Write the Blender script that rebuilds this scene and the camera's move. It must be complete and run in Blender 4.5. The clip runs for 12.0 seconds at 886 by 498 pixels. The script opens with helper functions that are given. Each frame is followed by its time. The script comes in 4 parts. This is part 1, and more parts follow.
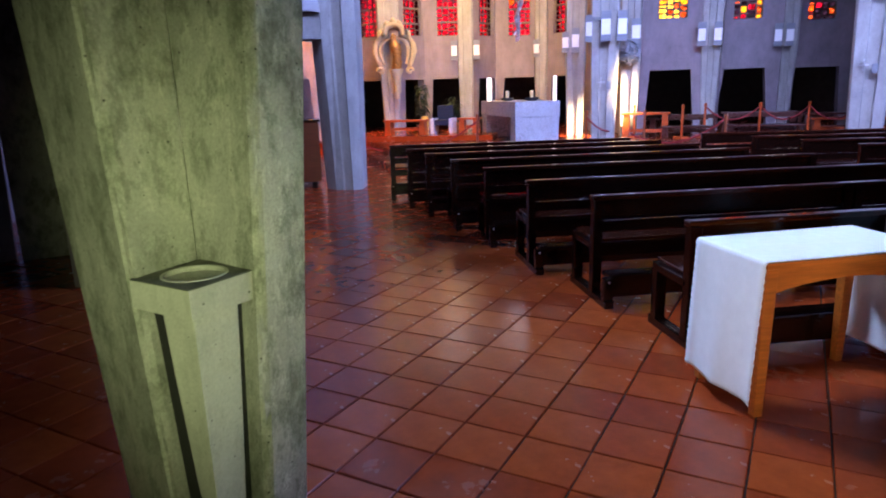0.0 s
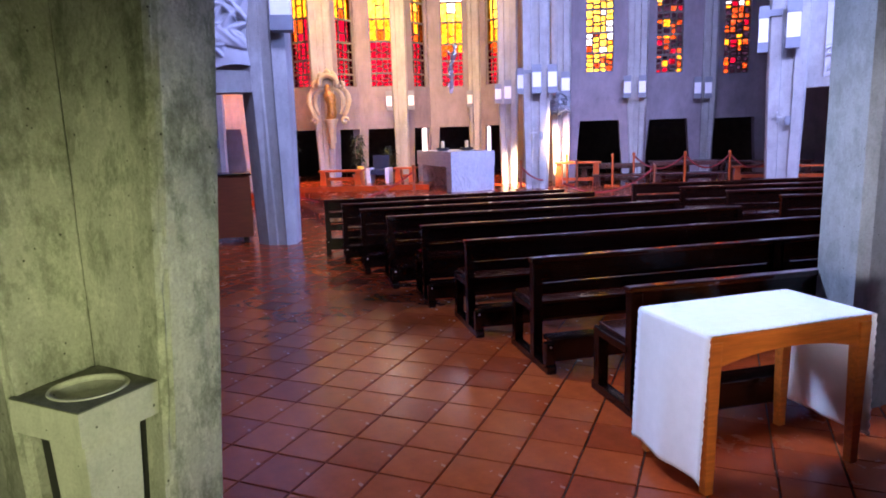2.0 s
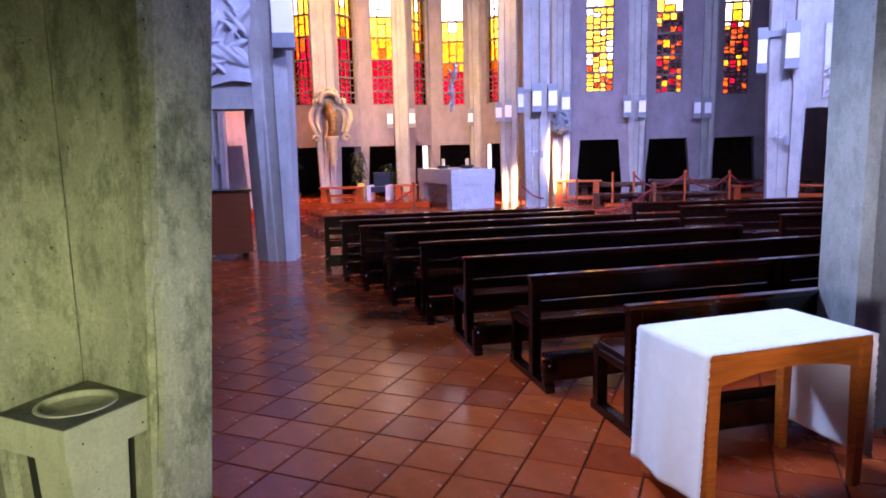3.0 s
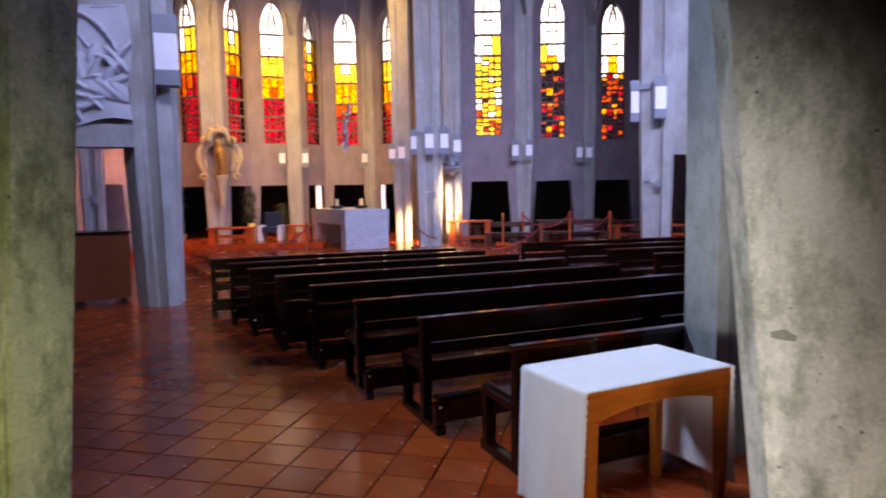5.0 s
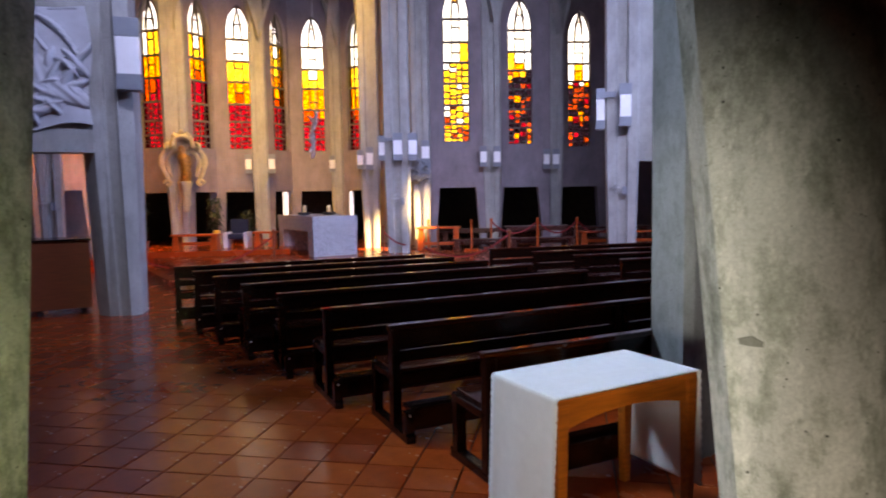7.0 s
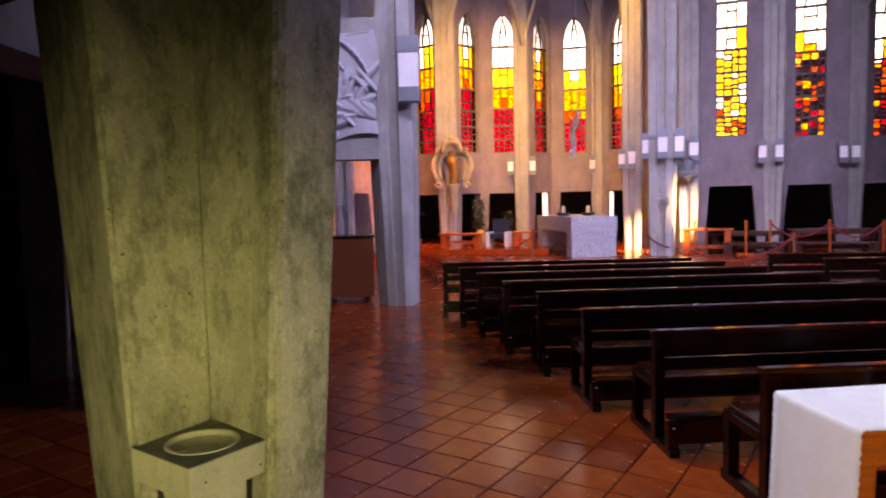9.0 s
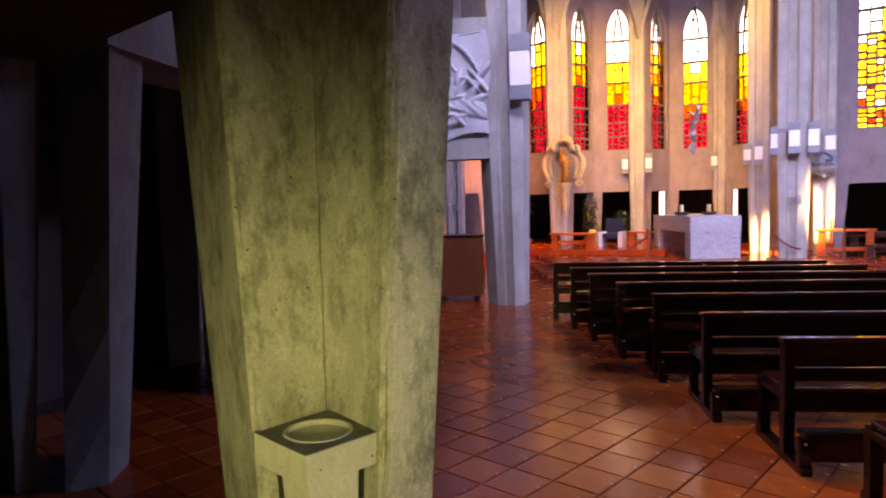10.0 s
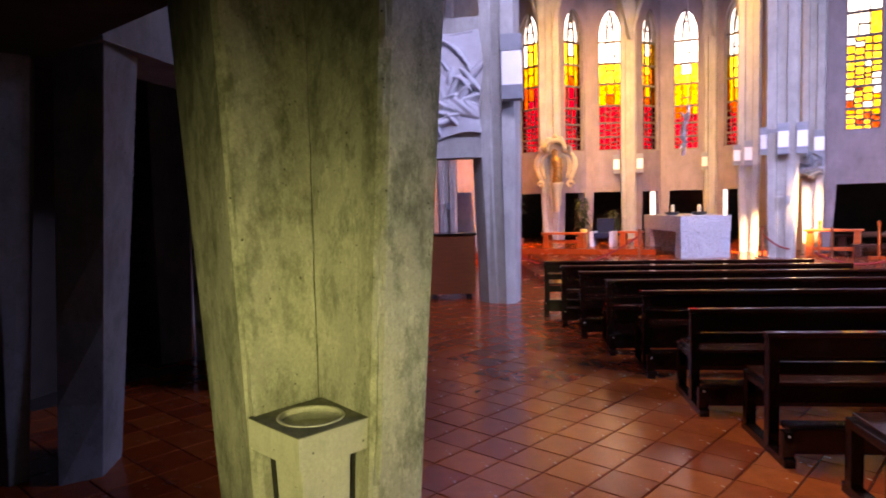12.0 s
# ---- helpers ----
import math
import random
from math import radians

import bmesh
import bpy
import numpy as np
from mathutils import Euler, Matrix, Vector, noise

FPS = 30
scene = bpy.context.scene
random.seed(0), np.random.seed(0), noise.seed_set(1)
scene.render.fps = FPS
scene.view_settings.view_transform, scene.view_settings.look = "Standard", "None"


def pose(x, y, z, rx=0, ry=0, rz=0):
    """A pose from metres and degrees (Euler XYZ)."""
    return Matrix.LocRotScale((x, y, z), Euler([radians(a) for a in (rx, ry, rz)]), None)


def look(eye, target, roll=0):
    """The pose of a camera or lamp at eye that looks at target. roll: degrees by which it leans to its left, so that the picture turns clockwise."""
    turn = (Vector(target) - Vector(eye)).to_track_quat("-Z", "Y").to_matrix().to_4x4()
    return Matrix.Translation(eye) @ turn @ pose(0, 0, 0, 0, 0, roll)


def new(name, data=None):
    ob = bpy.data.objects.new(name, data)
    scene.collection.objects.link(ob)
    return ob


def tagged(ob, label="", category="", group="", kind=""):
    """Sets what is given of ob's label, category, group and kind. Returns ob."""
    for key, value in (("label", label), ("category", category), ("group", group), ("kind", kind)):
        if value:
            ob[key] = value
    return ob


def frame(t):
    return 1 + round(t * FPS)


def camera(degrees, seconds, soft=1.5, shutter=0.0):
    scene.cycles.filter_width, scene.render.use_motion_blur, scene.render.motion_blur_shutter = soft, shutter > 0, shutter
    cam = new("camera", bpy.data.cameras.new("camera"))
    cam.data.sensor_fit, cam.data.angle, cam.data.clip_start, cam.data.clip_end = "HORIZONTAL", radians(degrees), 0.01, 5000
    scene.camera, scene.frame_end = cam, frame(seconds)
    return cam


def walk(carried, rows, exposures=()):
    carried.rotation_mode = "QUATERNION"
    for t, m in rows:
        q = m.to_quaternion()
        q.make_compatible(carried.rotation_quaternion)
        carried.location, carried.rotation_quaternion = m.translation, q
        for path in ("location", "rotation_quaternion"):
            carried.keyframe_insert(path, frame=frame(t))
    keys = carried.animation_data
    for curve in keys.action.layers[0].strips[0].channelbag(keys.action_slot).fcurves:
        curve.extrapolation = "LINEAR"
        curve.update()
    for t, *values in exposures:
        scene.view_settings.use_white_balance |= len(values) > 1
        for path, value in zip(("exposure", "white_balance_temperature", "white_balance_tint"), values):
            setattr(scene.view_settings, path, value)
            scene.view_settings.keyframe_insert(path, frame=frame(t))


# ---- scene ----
cam = camera(68.2, 12.0, 1.8, 0.5)
PATH = [
    (0, (0.309, -0.353, 1.533), (0.034, 1.571, 1.063), -1.7),
    (0.5, (0.287, -0.25, 1.544), (0.105, 1.692, 1.1), -1.5),
    (1, (0.29, -0.215, 1.605), (0.199, 1.74, 1.192), -1.6),
    (1.5, (0.279, -0.174, 1.62), (0.198, 1.79, 1.253), -1.4),
    (2, (0.308, -0.153, 1.648), (0.22, 1.815, 1.303), -1.8),
    (2.5, (0.315, -0.131, 1.631), (0.223, 1.841, 1.309), -1.5),
    (4.5, (0.361, -0.145, 1.679), (0.377, 1.845, 1.479), -1.3),
    (5, (0.37, -0.158, 1.672), (0.599, 1.821, 1.491), -1.0),
    (5.5, (0.371, -0.167, 1.679), (0.729, 1.794, 1.514), -0.9),
    (6, (0.374, -0.154, 1.675), (0.761, 1.801, 1.511), -0.9),
    (6.5, (0.374, -0.139, 1.67), (0.762, 1.816, 1.508), -0.9),
    (7, (0.366, -0.142, 1.677), (0.691, 1.825, 1.513), -1.0),
    (7.2, (0.365, -0.132, 1.676), (0.601, 1.847, 1.514), -1.0),
    (8.8, (0.343, -0.107, 1.664), (-0.038, 1.851, 1.515), -1.2),
    (9, (0.336, -0.11, 1.66), (-0.109, 1.835, 1.516), -1.4),
    (9.5, (0.33, -0.104, 1.657), (-0.279, 1.796, 1.517), -1.5),
    (10, (0.33, -0.097, 1.653), (-0.433, 1.746, 1.517), -1.6),
    (10.5, (0.346, -0.086, 1.638), (-0.5, 1.722, 1.503), -1.6),
    (11, (0.365, -0.076, 1.623), (-0.492, 1.726, 1.487), -1.6),
    (11.5, (0.378, -0.095, 1.619), (-0.466, 1.713, 1.484), -1.4),
    (12, (0.358, -0.146, 1.627), (-0.384, 1.706, 1.491), -1.4),
]
EXPOSURES = [(0.0, -0.35, 6200, 30), (2.5, -0.15, 6300, 41), (4.5, -0.5, 6900, 38), (5.5, -0.95, 8000, 23), (7.0, -0.95, 8100, 22), (9.0, -0.65, 9300, 43), (10.0, -0.3, 9000, 42), (12.0, -0.15, 8500, 38)]
walk(cam, [(t, look(eye, target, roll)) for t, eye, target, roll in PATH], EXPOSURES)

# ---- light ----
world = bpy.data.worlds.new("sky")
scene.world = world
world.use_nodes = True
wn = world.node_tree
sky = wn.nodes.new("ShaderNodeTexSky")
sky.sky_type = 'NISHITA'
sky.sun_disc = False
sky.sun_elevation = radians(28)
sky.sun_rotation = radians(20)
wn.links.new(sky.outputs[0], wn.nodes["Background"].inputs[0])
wn.nodes["Background"].inputs[1].default_value = 0.12


def area_lamp(name, eye, target, w, h, power, colour, spread=180):
    d = bpy.data.lights.new(name, 'AREA')
    d.shape, d.size, d.size_y, d.energy, d.color = 'RECTANGLE', w, h, power, colour
    d.spread = radians(spread)
    ob = new(name, d)
    ob.matrix_world = look(eye, target)
    return ob


# added cool lamps for daylight from unseen high windows, none of them modelled
area_lamp("side_fill_light", (11.5, 8, 8.2), (0, 12, 1.0), 6, 1.6, 900, (0.30, 0.46, 1.0), 86)
area_lamp("rear_fill_light", (3.4, 3.9, 8.3), (3.4, 16, 1.8), 10, 1.2, 1350, (0.42, 0.55, 1.0), 88)
area_lamp("west_fill_light", (-2.7, 7.2, 8.3), (2.0, 3.2, 1.3), 3, 1.2, 200, (0.46, 0.70, 1.0), 50)
# added warm lamps facing the apse wall and aisle bay, for coloured glass glow
area_lamp("apse_fill_light", (-1.4, 15.6, 8.8), (-1.5, 20.5, 2.2), 5, 1.2, 720, (1.0, 0.62, 0.11), 80)
area_lamp("aisle_fill_light", (-4.6, 15.6, 5.6), (-5.9, 17.4, 2.6), 0.6, 1.6, 130, (1.0, 0.25, 0.03), 90)
# added lamps behind the viewpoint that brighten pillars and table; no door is modelled
area_lamp("pillar_fill_light", (0.6, -1.6, 1.45), (-0.86, 1.6, 1.10), 0.3, 1.15, 4.6, (0.79, 1.0, 0.40), 28)
area_lamp("pillar_side_fill", (-0.6, -1.5, 1.0), (1.08, 1.22, 1.25), 0.2, 1.2, 4.2, (0.85, 0.99, 0.98), 12.5)
area_lamp("table_fill_light", (0.1, -3.0, 1.3), (1.72, 2.8, 0.62), 0.7, 1.0, 5.0, (0.95, 1.0, 0.92), 22)
# spot added for the sunlit piers beside the altar; no window stands at it
d = bpy.data.lights.new("sun_shaft", 'SPOT')
d.energy, d.color, d.spot_size, d.spot_blend, d.shadow_soft_size = 230000, (1.0, 0.78, 0.36), radians(7.8), 0.8, 0.12
new("sun_shaft", d).matrix_world = look((9.0, 10.0, 8.6), (1.6, 17.4, 0.42))

# ---- materials ----


def nodes_of(name):
    m = bpy.data.materials.new(name)
    m.use_nodes = True
    nt = m.node_tree
    return m, nt, nt.nodes["Principled BSDF"]


def ramp(nt, fac, stops):
    r = nt.nodes.new("ShaderNodeValToRGB")
    els = r.color_ramp.elements
    while len(els) < len(stops):
        els.new(0.5)
    for e, (p, c) in zip(els, stops):
        e.position, e.color = p, (*c, 1)
    nt.links.new(fac, r.inputs[0])
    return r.outputs[0]


def tex_noise(nt, scale, detail=4, rough=0.6, stretch=(1, 1, 1)):
    co = nt.nodes.new("ShaderNodeTexCoord")
    mp = nt.nodes.new("ShaderNodeMapping")
    mp.inputs["Scale"].default_value = stretch
    n = nt.nodes.new("ShaderNodeTexNoise")
    n.inputs["Scale"].default_value = scale
    n.inputs["Detail"].default_value = detail
    n.inputs["Roughness"].default_value = rough
    nt.links.new(co.outputs["Object"], mp.inputs[0])
    nt.links.new(mp.outputs[0], n.inputs["Vector"])
    return n.outputs["Fac"]


def mixed(nt, kind, fac, a, b):
    m = nt.nodes.new("ShaderNodeMix")
    m.data_type, m.blend_type = 'RGBA', kind
    if isinstance(fac, float):
        m.inputs["Factor"].default_value = fac
    else:
        nt.links.new(fac, m.inputs["Factor"])
    for sock, v in ((m.inputs["A"], a), (m.inputs["B"], b)):
        if isinstance(v, tuple):
            sock.default_value = (*v, 1)
        else:
            nt.links.new(v, sock)
    return m.outputs["Result"]


def bumped(nt, bs, height, strength, dist):
    b = nt.nodes.new("ShaderNodeBump")
    b.inputs["Strength"].default_value = strength
    b.inputs["Distance"].default_value = dist
    nt.links.new(height, b.inputs["Height"])
    nt.links.new(b.outputs[0], bs.inputs["Normal"])


def concrete(name, base, dirt=1.0):
    """Cast concrete: cloudy pours, damp blotches, pale scuffs, faint runs, small blow-holes."""
    m, nt, bs = nodes_of(name)
    dip = 0.88 - 0.2 * min(1.0, dirt)
    lo, hi = tuple(c * dip for c in base), tuple(min(1, c * 1.15) for c in base)
    c1 = ramp(nt, tex_noise(nt, 2.6, 7, 0.55, (1, 1, 0.6)), [(0.32, lo), (0.68, hi)])
    c2 = ramp(nt, tex_noise(nt, 85.0, 6, 0.75), [(0.36, (0.55, 0.55, 0.53)), (0.58, (1, 1, 1))])
    col = mixed(nt, 'MULTIPLY', 0.25 + 0.25 * dirt, c1, c2)
    c3 = ramp(nt, tex_noise(nt, 9.0, 10, 0.72, (1, 1, 0.6)), [(0.36, (0.34, 0.37, 0.31)), (0.46, (0.66, 0.68, 0.63)), (0.52, (0.95, 0.95, 0.93)), (0.66, (1, 1, 1))])
    col = mixed(nt, 'MULTIPLY', min(1.0, 0.85 * dirt), col, c3)
    scuff = ramp(nt, tex_noise(nt, 24.0, 11, 0.8, (1, 1, 0.45)), [(0.54, (0, 0, 0)), (0.58, (0.7, 0.7, 0.7))])
    col = mixed(nt, 'ADD', 0.25 * dirt ** 2, col, mixed(nt, 'MULTIPLY', 1.0, scuff, base))
    streak = ramp(nt, tex_noise(nt, 14.0, 4, 0.6, (1, 1, 0.12)), [(0.36, (0.7, 0.7, 0.68)), (0.52, (1, 1, 1))])
    col = mixed(nt, 'MULTIPLY', 0.10 + 0.15 * dirt, col, streak)
    v = nt.nodes.new("ShaderNodeTexVoronoi")
    v.inputs["Scale"].default_value = 26
    co = nt.nodes.new("ShaderNodeTexCoord")
    nt.links.new(co.outputs["Object"], v.inputs["Vector"])
    size = nt.nodes.new("ShaderNodeMath")
    size.operation = 'ADD'
    sep = nt.nodes.new("ShaderNodeSeparateColor")
    nt.links.new(v.outputs["Color"], sep.inputs[0])
    nt.links.new(v.outputs["Distance"], size.inputs[0])
    scaled = nt.nodes.new("ShaderNodeMath")
    scaled.operation = 'MULTIPLY'
    scaled.inputs[1].default_value = 0.09
    nt.links.new(sep.outputs[0], scaled.inputs[0])
    nt.links.new(scaled.outputs[0], size.inputs[1])
    holes = ramp(nt, size.outputs[0], [(0.095, (0.12, 0.12, 0.11)), (0.12, (1, 1, 1))])
    col = mixed(nt, 'MULTIPLY', 0.9, col, holes)
    nt.links.new(col, bs.inputs["Base Color"])
    bs.inputs["Roughness"].default_value = 0.88
    bumped(nt, bs, col, 0.7, 0.010)
    return m


def painted(name, base, rough=0.5, var=0.25, scale=6, stretch=(1, 1, 1), metal=0.0, bump=0.1):
    m, nt, bs = nodes_of(name)
    lo, hi = tuple(c * (1 - var) for c in base), tuple(min(1, c * (1 + var)) for c in base)
    f = tex_noise(nt, scale, 5, 0.6, stretch)
    col = ramp(nt, f, [(0.3, lo), (0.7, hi)])
    nt.links.new(col, bs.inputs["Base Color"])
    bs.inputs["Roughness"].default_value = rough
    bs.inputs["Metallic"].default_value = metal
    bumped(nt, bs, tex_noise(nt, scale * 8, 4, 0.6, stretch), bump, 0.003)
    return m


def terracotta(name="terracotta_tile", joined=False):
    m, nt, bs = nodes_of(name)
    info = nt.nodes.new("ShaderNodeNewGeometry" if joined else "ShaderNodeObjectInfo")
    c0 = ramp(nt, info.outputs["Random Per Island" if joined else "Random"], [(0.0, (0.28, 0.036, 0.008)), (0.5, (0.37, 0.054, 0.010)), (1.0, (0.44, 0.078, 0.014))])
    c1 = ramp(nt, tex_noise(nt, 9, 6, 0.65), [(0.3, (0.62, 0.58, 0.56)), (0.72, (1, 1, 1))])
    col = mixed(nt, 'MULTIPLY', 0.8, c0, c1)
    nt.links.new(col, bs.inputs["Base Color"])
    r = ramp(nt, tex_noise(nt, 4, 5, 0.7), [(0.3, (0.15, 0.15, 0.15)), (0.7, (0.31, 0.31, 0.31))])
    nt.links.new(r, bs.inputs["Roughness"])
    bs.inputs["Specular IOR Level"].default_value = 0.45
    bumped(nt, bs, tex_noise(nt, 7, 3, 0.5), 0.03, 0.004)
    return m


def wood(name, base, rough, var=0.35, stretch=(1.2, 14, 14)):
    m, nt, bs = nodes_of(name)
    lo, hi = tuple(c * (1 - var) for c in base), tuple(c * (1 + var) for c in base)
    col = ramp(nt, tex_noise(nt, 3.0, 6, 0.7, stretch), [(0.3, lo), (0.7, hi)])
    nt.links.new(col, bs.inputs["Base Color"])
    r = ramp(nt, tex_noise(nt, 5, 4), [(0.3, (rough * 0.8,) * 3), (0.7, (min(1, rough * 1.3),) * 3)])
    nt.links.new(r, bs.inputs["Roughness"])
    bumped(nt, bs, tex_noise(nt, 8, 4, 0.5, stretch), 0.015, 0.002)
    return m


def granite(name, base):
    m, nt, bs = nodes_of(name)
    c1 = ramp(nt, tex_noise(nt, 44, 3, 0.7), [(0.38, tuple(c * 0.25 for c in base)), (0.5, base), (0.62, tuple(min(1, c * 1.6) for c in base))])
    c2 = ramp(nt, tex_noise(nt, 3, 4), [(0.3, (0.85, 0.85, 0.85)), (0.7, (1, 1, 1))])
    col = mixed(nt, 'MULTIPLY', 1.0, c1, c2)
    nt.links.new(col, bs.inputs["Base Color"])
    bs.inputs["Roughness"].default_value = 0.6
    bumped(nt, bs, col, 0.2, 0.005)
    return m


def stained(name, colour, speck=0.6, scale=14):
    """Coloured slab glass: clear to the daylight behind it, with darker and lighter pieces."""
    m, nt, bs = nodes_of(name)
    nt.nodes.remove(bs)
    v = nt.nodes.new("ShaderNodeTexVoronoi")
    v.inputs["Scale"].default_value = scale
    co = nt.nodes.new("ShaderNodeTexCoord")
    nt.links.new(co.outputs["Object"], v.inputs["Vector"])
    sep = nt.nodes.new("ShaderNodeSeparateColor")
    nt.links.new(v.outputs["Color"], sep.inputs[0])
    dark = tuple(c * (1 - speck) for c in colour)
    col = ramp(nt, sep.outputs[0], [(0.15, dark), (0.5, colour), (0.95, tuple(min(1, c * 1.3 + 0.02) for c in colour))])
    edge = nt.nodes.new("ShaderNodeTexVoronoi")
    edge.feature = 'DISTANCE_TO_EDGE'
    edge.inputs["Scale"].default_value = scale
    nt.links.new(co.outputs["Object"], edge.inputs["Vector"])
    lines = ramp(nt, edge.outputs["Distance"], [(0.03, (1 - speck,) * 3), (0.09, (1, 1, 1))])
    col = mixed(nt, 'MULTIPLY', 1.0, col, lines)
    tr = nt.nodes.new("ShaderNodeBsdfTransparent")
    nt.links.new(col, tr.inputs[0])
    gl = nt.nodes.new("ShaderNodeBsdfGlossy")
    gl.inputs["Roughness"].default_value = 0.25
    mx = nt.nodes.new("ShaderNodeMixShader")
    mx.inputs[0].default_value = 0.0
    nt.links.new(tr.outputs[0], mx.inputs[1])
    nt.links.new(gl.outputs[0], mx.inputs[2])
    nt.links.new(mx.outputs[0], nt.nodes["Material Output"].inputs[0])
    return m


def glowing(name, colour, strength):
    m, nt, bs = nodes_of(name)
    bs.inputs["Base Color"].default_value = (*colour, 1)
    bs.inputs["Emission Color"].default_value = (*colour, 1)
    bs.inputs["Emission Strength"].default_value = strength
    return m


M_CONC = concrete("board_marked_concrete", (0.50, 0.495, 0.45))
# walls darker, piers paler: the uneven light on them is put into colour
M_WALL = concrete("shaded_wall_concrete", (0.245, 0.205, 0.22), 0.2)
M_PIER = concrete("lit_pier_concrete", (0.36, 0.355, 0.335), 0.22)
# darker concrete copy: dim light on passage pillars and pillar_3 put into colour
M_PASSAGE = concrete("shaded_passage_concrete", (0.23, 0.245, 0.26), 0.5)
M_NAVE_LIT = concrete("nave_lit_streaked_concrete", (0.66, 0.65, 0.61), 1.1)
M_CAST = concrete("pale_smooth_cast_concrete", (0.60, 0.59, 0.54), 0.3)
M_MORTAR = concrete("pale_repair_mortar", (0.62, 0.61, 0.58), 0.8)
M_RIM = concrete("dark_worn_rim", (0.20, 0.20, 0.17), 0.8)
# near-black base puts the shade of ceilings, porch and ambulatory into the colour
M_DARK = painted("shade_dark_plaster", (0.045, 0.042, 0.04), 0.9)
M_TILE = terracotta()
M_TILE_FAR = terracotta("terracotta_tile_far", True)
M_GROUT = painted("dark_grout", (0.035, 0.022, 0.017), 0.8)
M_PEW = wood("dark_stained_oak", (0.009, 0.0026, 0.0015), 0.17)
M_PEW.node_tree.nodes["Principled BSDF"].inputs["Specular IOR Level"].default_value = 0.4
M_OAK = wood("varnished_beech", (0.46, 0.115, 0.012), 0.4)
M_ORANGE = wood("orange_pine", (0.44, 0.072, 0.010), 0.35)
# red-brown oak, reddened further to hold reflections of the red glass
M_SEAT = wood("polished_oak_with_red_sheen", (0.032, 0.007, 0.0035), 0.08)
M_SEAT.node_tree.nodes["Principled BSDF"].inputs["Specular IOR Level"].default_value = 0.75
M_REDWOOD = wood("red_stained_wood", (0.05, 0.010, 0.005), 0.3)
M_BOOTH = wood("reddish_veneer", (0.19, 0.045, 0.012), 0.45, 0.2)
M_CLOTH = painted("white_linen", (0.82, 0.83, 0.85), 0.85, 0.03, 20, bump=0.25)
M_GRANITE = granite("grey_granite", (0.37, 0.37, 0.38))
M_PLASTER = painted("pale_plaster_relief", (0.48, 0.49, 0.52), 0.7, 0.08)
M_STATUE = painted("cream_carved_stone", (0.42, 0.35, 0.21), 0.6, 0.2)
M_GOLD = painted("gilded_wood", (0.30, 0.15, 0.035), 0.4, 0.6, 14, metal=0.5)
M_STEEL = painted("brushed_steel", (0.5, 0.5, 0.5), 0.35, 0.3, 20, metal=0.9)
M_CAP = painted("grey_metal_and_shaded_plaster", (0.20, 0.22, 0.25), 0.5, 0.1)
M_LAMPGLASS = painted("opal_glass", (0.82, 0.82, 0.82), 0.3, 0.03)
M_BLACK = painted("black_iron_and_shade", (0.02, 0.02, 0.022), 0.6)
M_ROPE = painted("red_rope", (0.22, 0.02, 0.02), 0.8, 0.3, 40)
M_BLUE = painted("navy_upholstery", (0.008, 0.013, 0.035), 0.9, 0.2, 30)
M_YELLOW_WAX = painted("yellow_wax", (0.80, 0.52, 0.08), 0.5, 0.08)
M_WAX = painted("ivory_wax", (0.75, 0.6, 0.3), 0.5, 0.05)
M_LEAF = painted("dark_green_leaf", (0.010, 0.024, 0.009), 0.5, 0.5, 10)
M_POT = painted("clay_pot", (0.25, 0.09, 0.045), 0.7, 0.2)
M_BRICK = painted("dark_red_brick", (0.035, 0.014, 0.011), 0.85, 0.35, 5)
M_SKY = glowing("bright_sky", (0.93, 0.96, 1.0), 8.5)
M_LEAD = painted("dark_cement_bar", (0.13, 0.11, 0.09), 0.8)
G_WHITE = stained("clear_glass", (0.95, 0.93, 0.84), 0.12, 6)
G_LEMON = stained("lemon_glass", (0.95, 0.66, 0.13), 0.2, 16)
G_YELLOW = stained("yellow_glass", (0.9, 0.46, 0.03), 0.3, 20)
G_AMBER = stained("amber_glass", (0.75, 0.22, 0.02), 0.45, 24)
G_RED = stained("red_glass", (0.52, 0.05, 0.09), 0.5, 24)
G_MIX = stained("orange_mosaic_glass", (0.64, 0.20, 0.06), 0.6, 18)
G_DUSK = stained("deep_violet_glass", (0.11, 0.065, 0.09), 0.6, 18)

# ---- building blocks ----


def finish(bm, name, material, parent=None, label="", smooth=False):
    bmesh.ops.recalc_face_normals(bm, faces=bm.faces[:])
    me = bpy.data.meshes.new(name)
    bm.to_mesh(me)
    bm.free()
    me.materials.append(material)
    if smooth:
        for p in me.polygons:
            p.use_smooth = True
    ob = new(name, me)
    if parent is not None:
        ob.parent = parent
    if label:
        tagged(ob, label)
    return ob


def part(name, bm, material, parent, label="", smooth=False):
    return finish(bm, name, material, parent, label, smooth)


def structure(name, bm, material, label, category, smooth=False):
    return tagged(finish(bm, name, material, None, "", smooth), label, category, kind="structure")


def thing(name, label, category, group="", at=None):
    ob = tagged(new(name), label, category, group)
    if at is not None:
        ob.matrix_world = at
    return ob


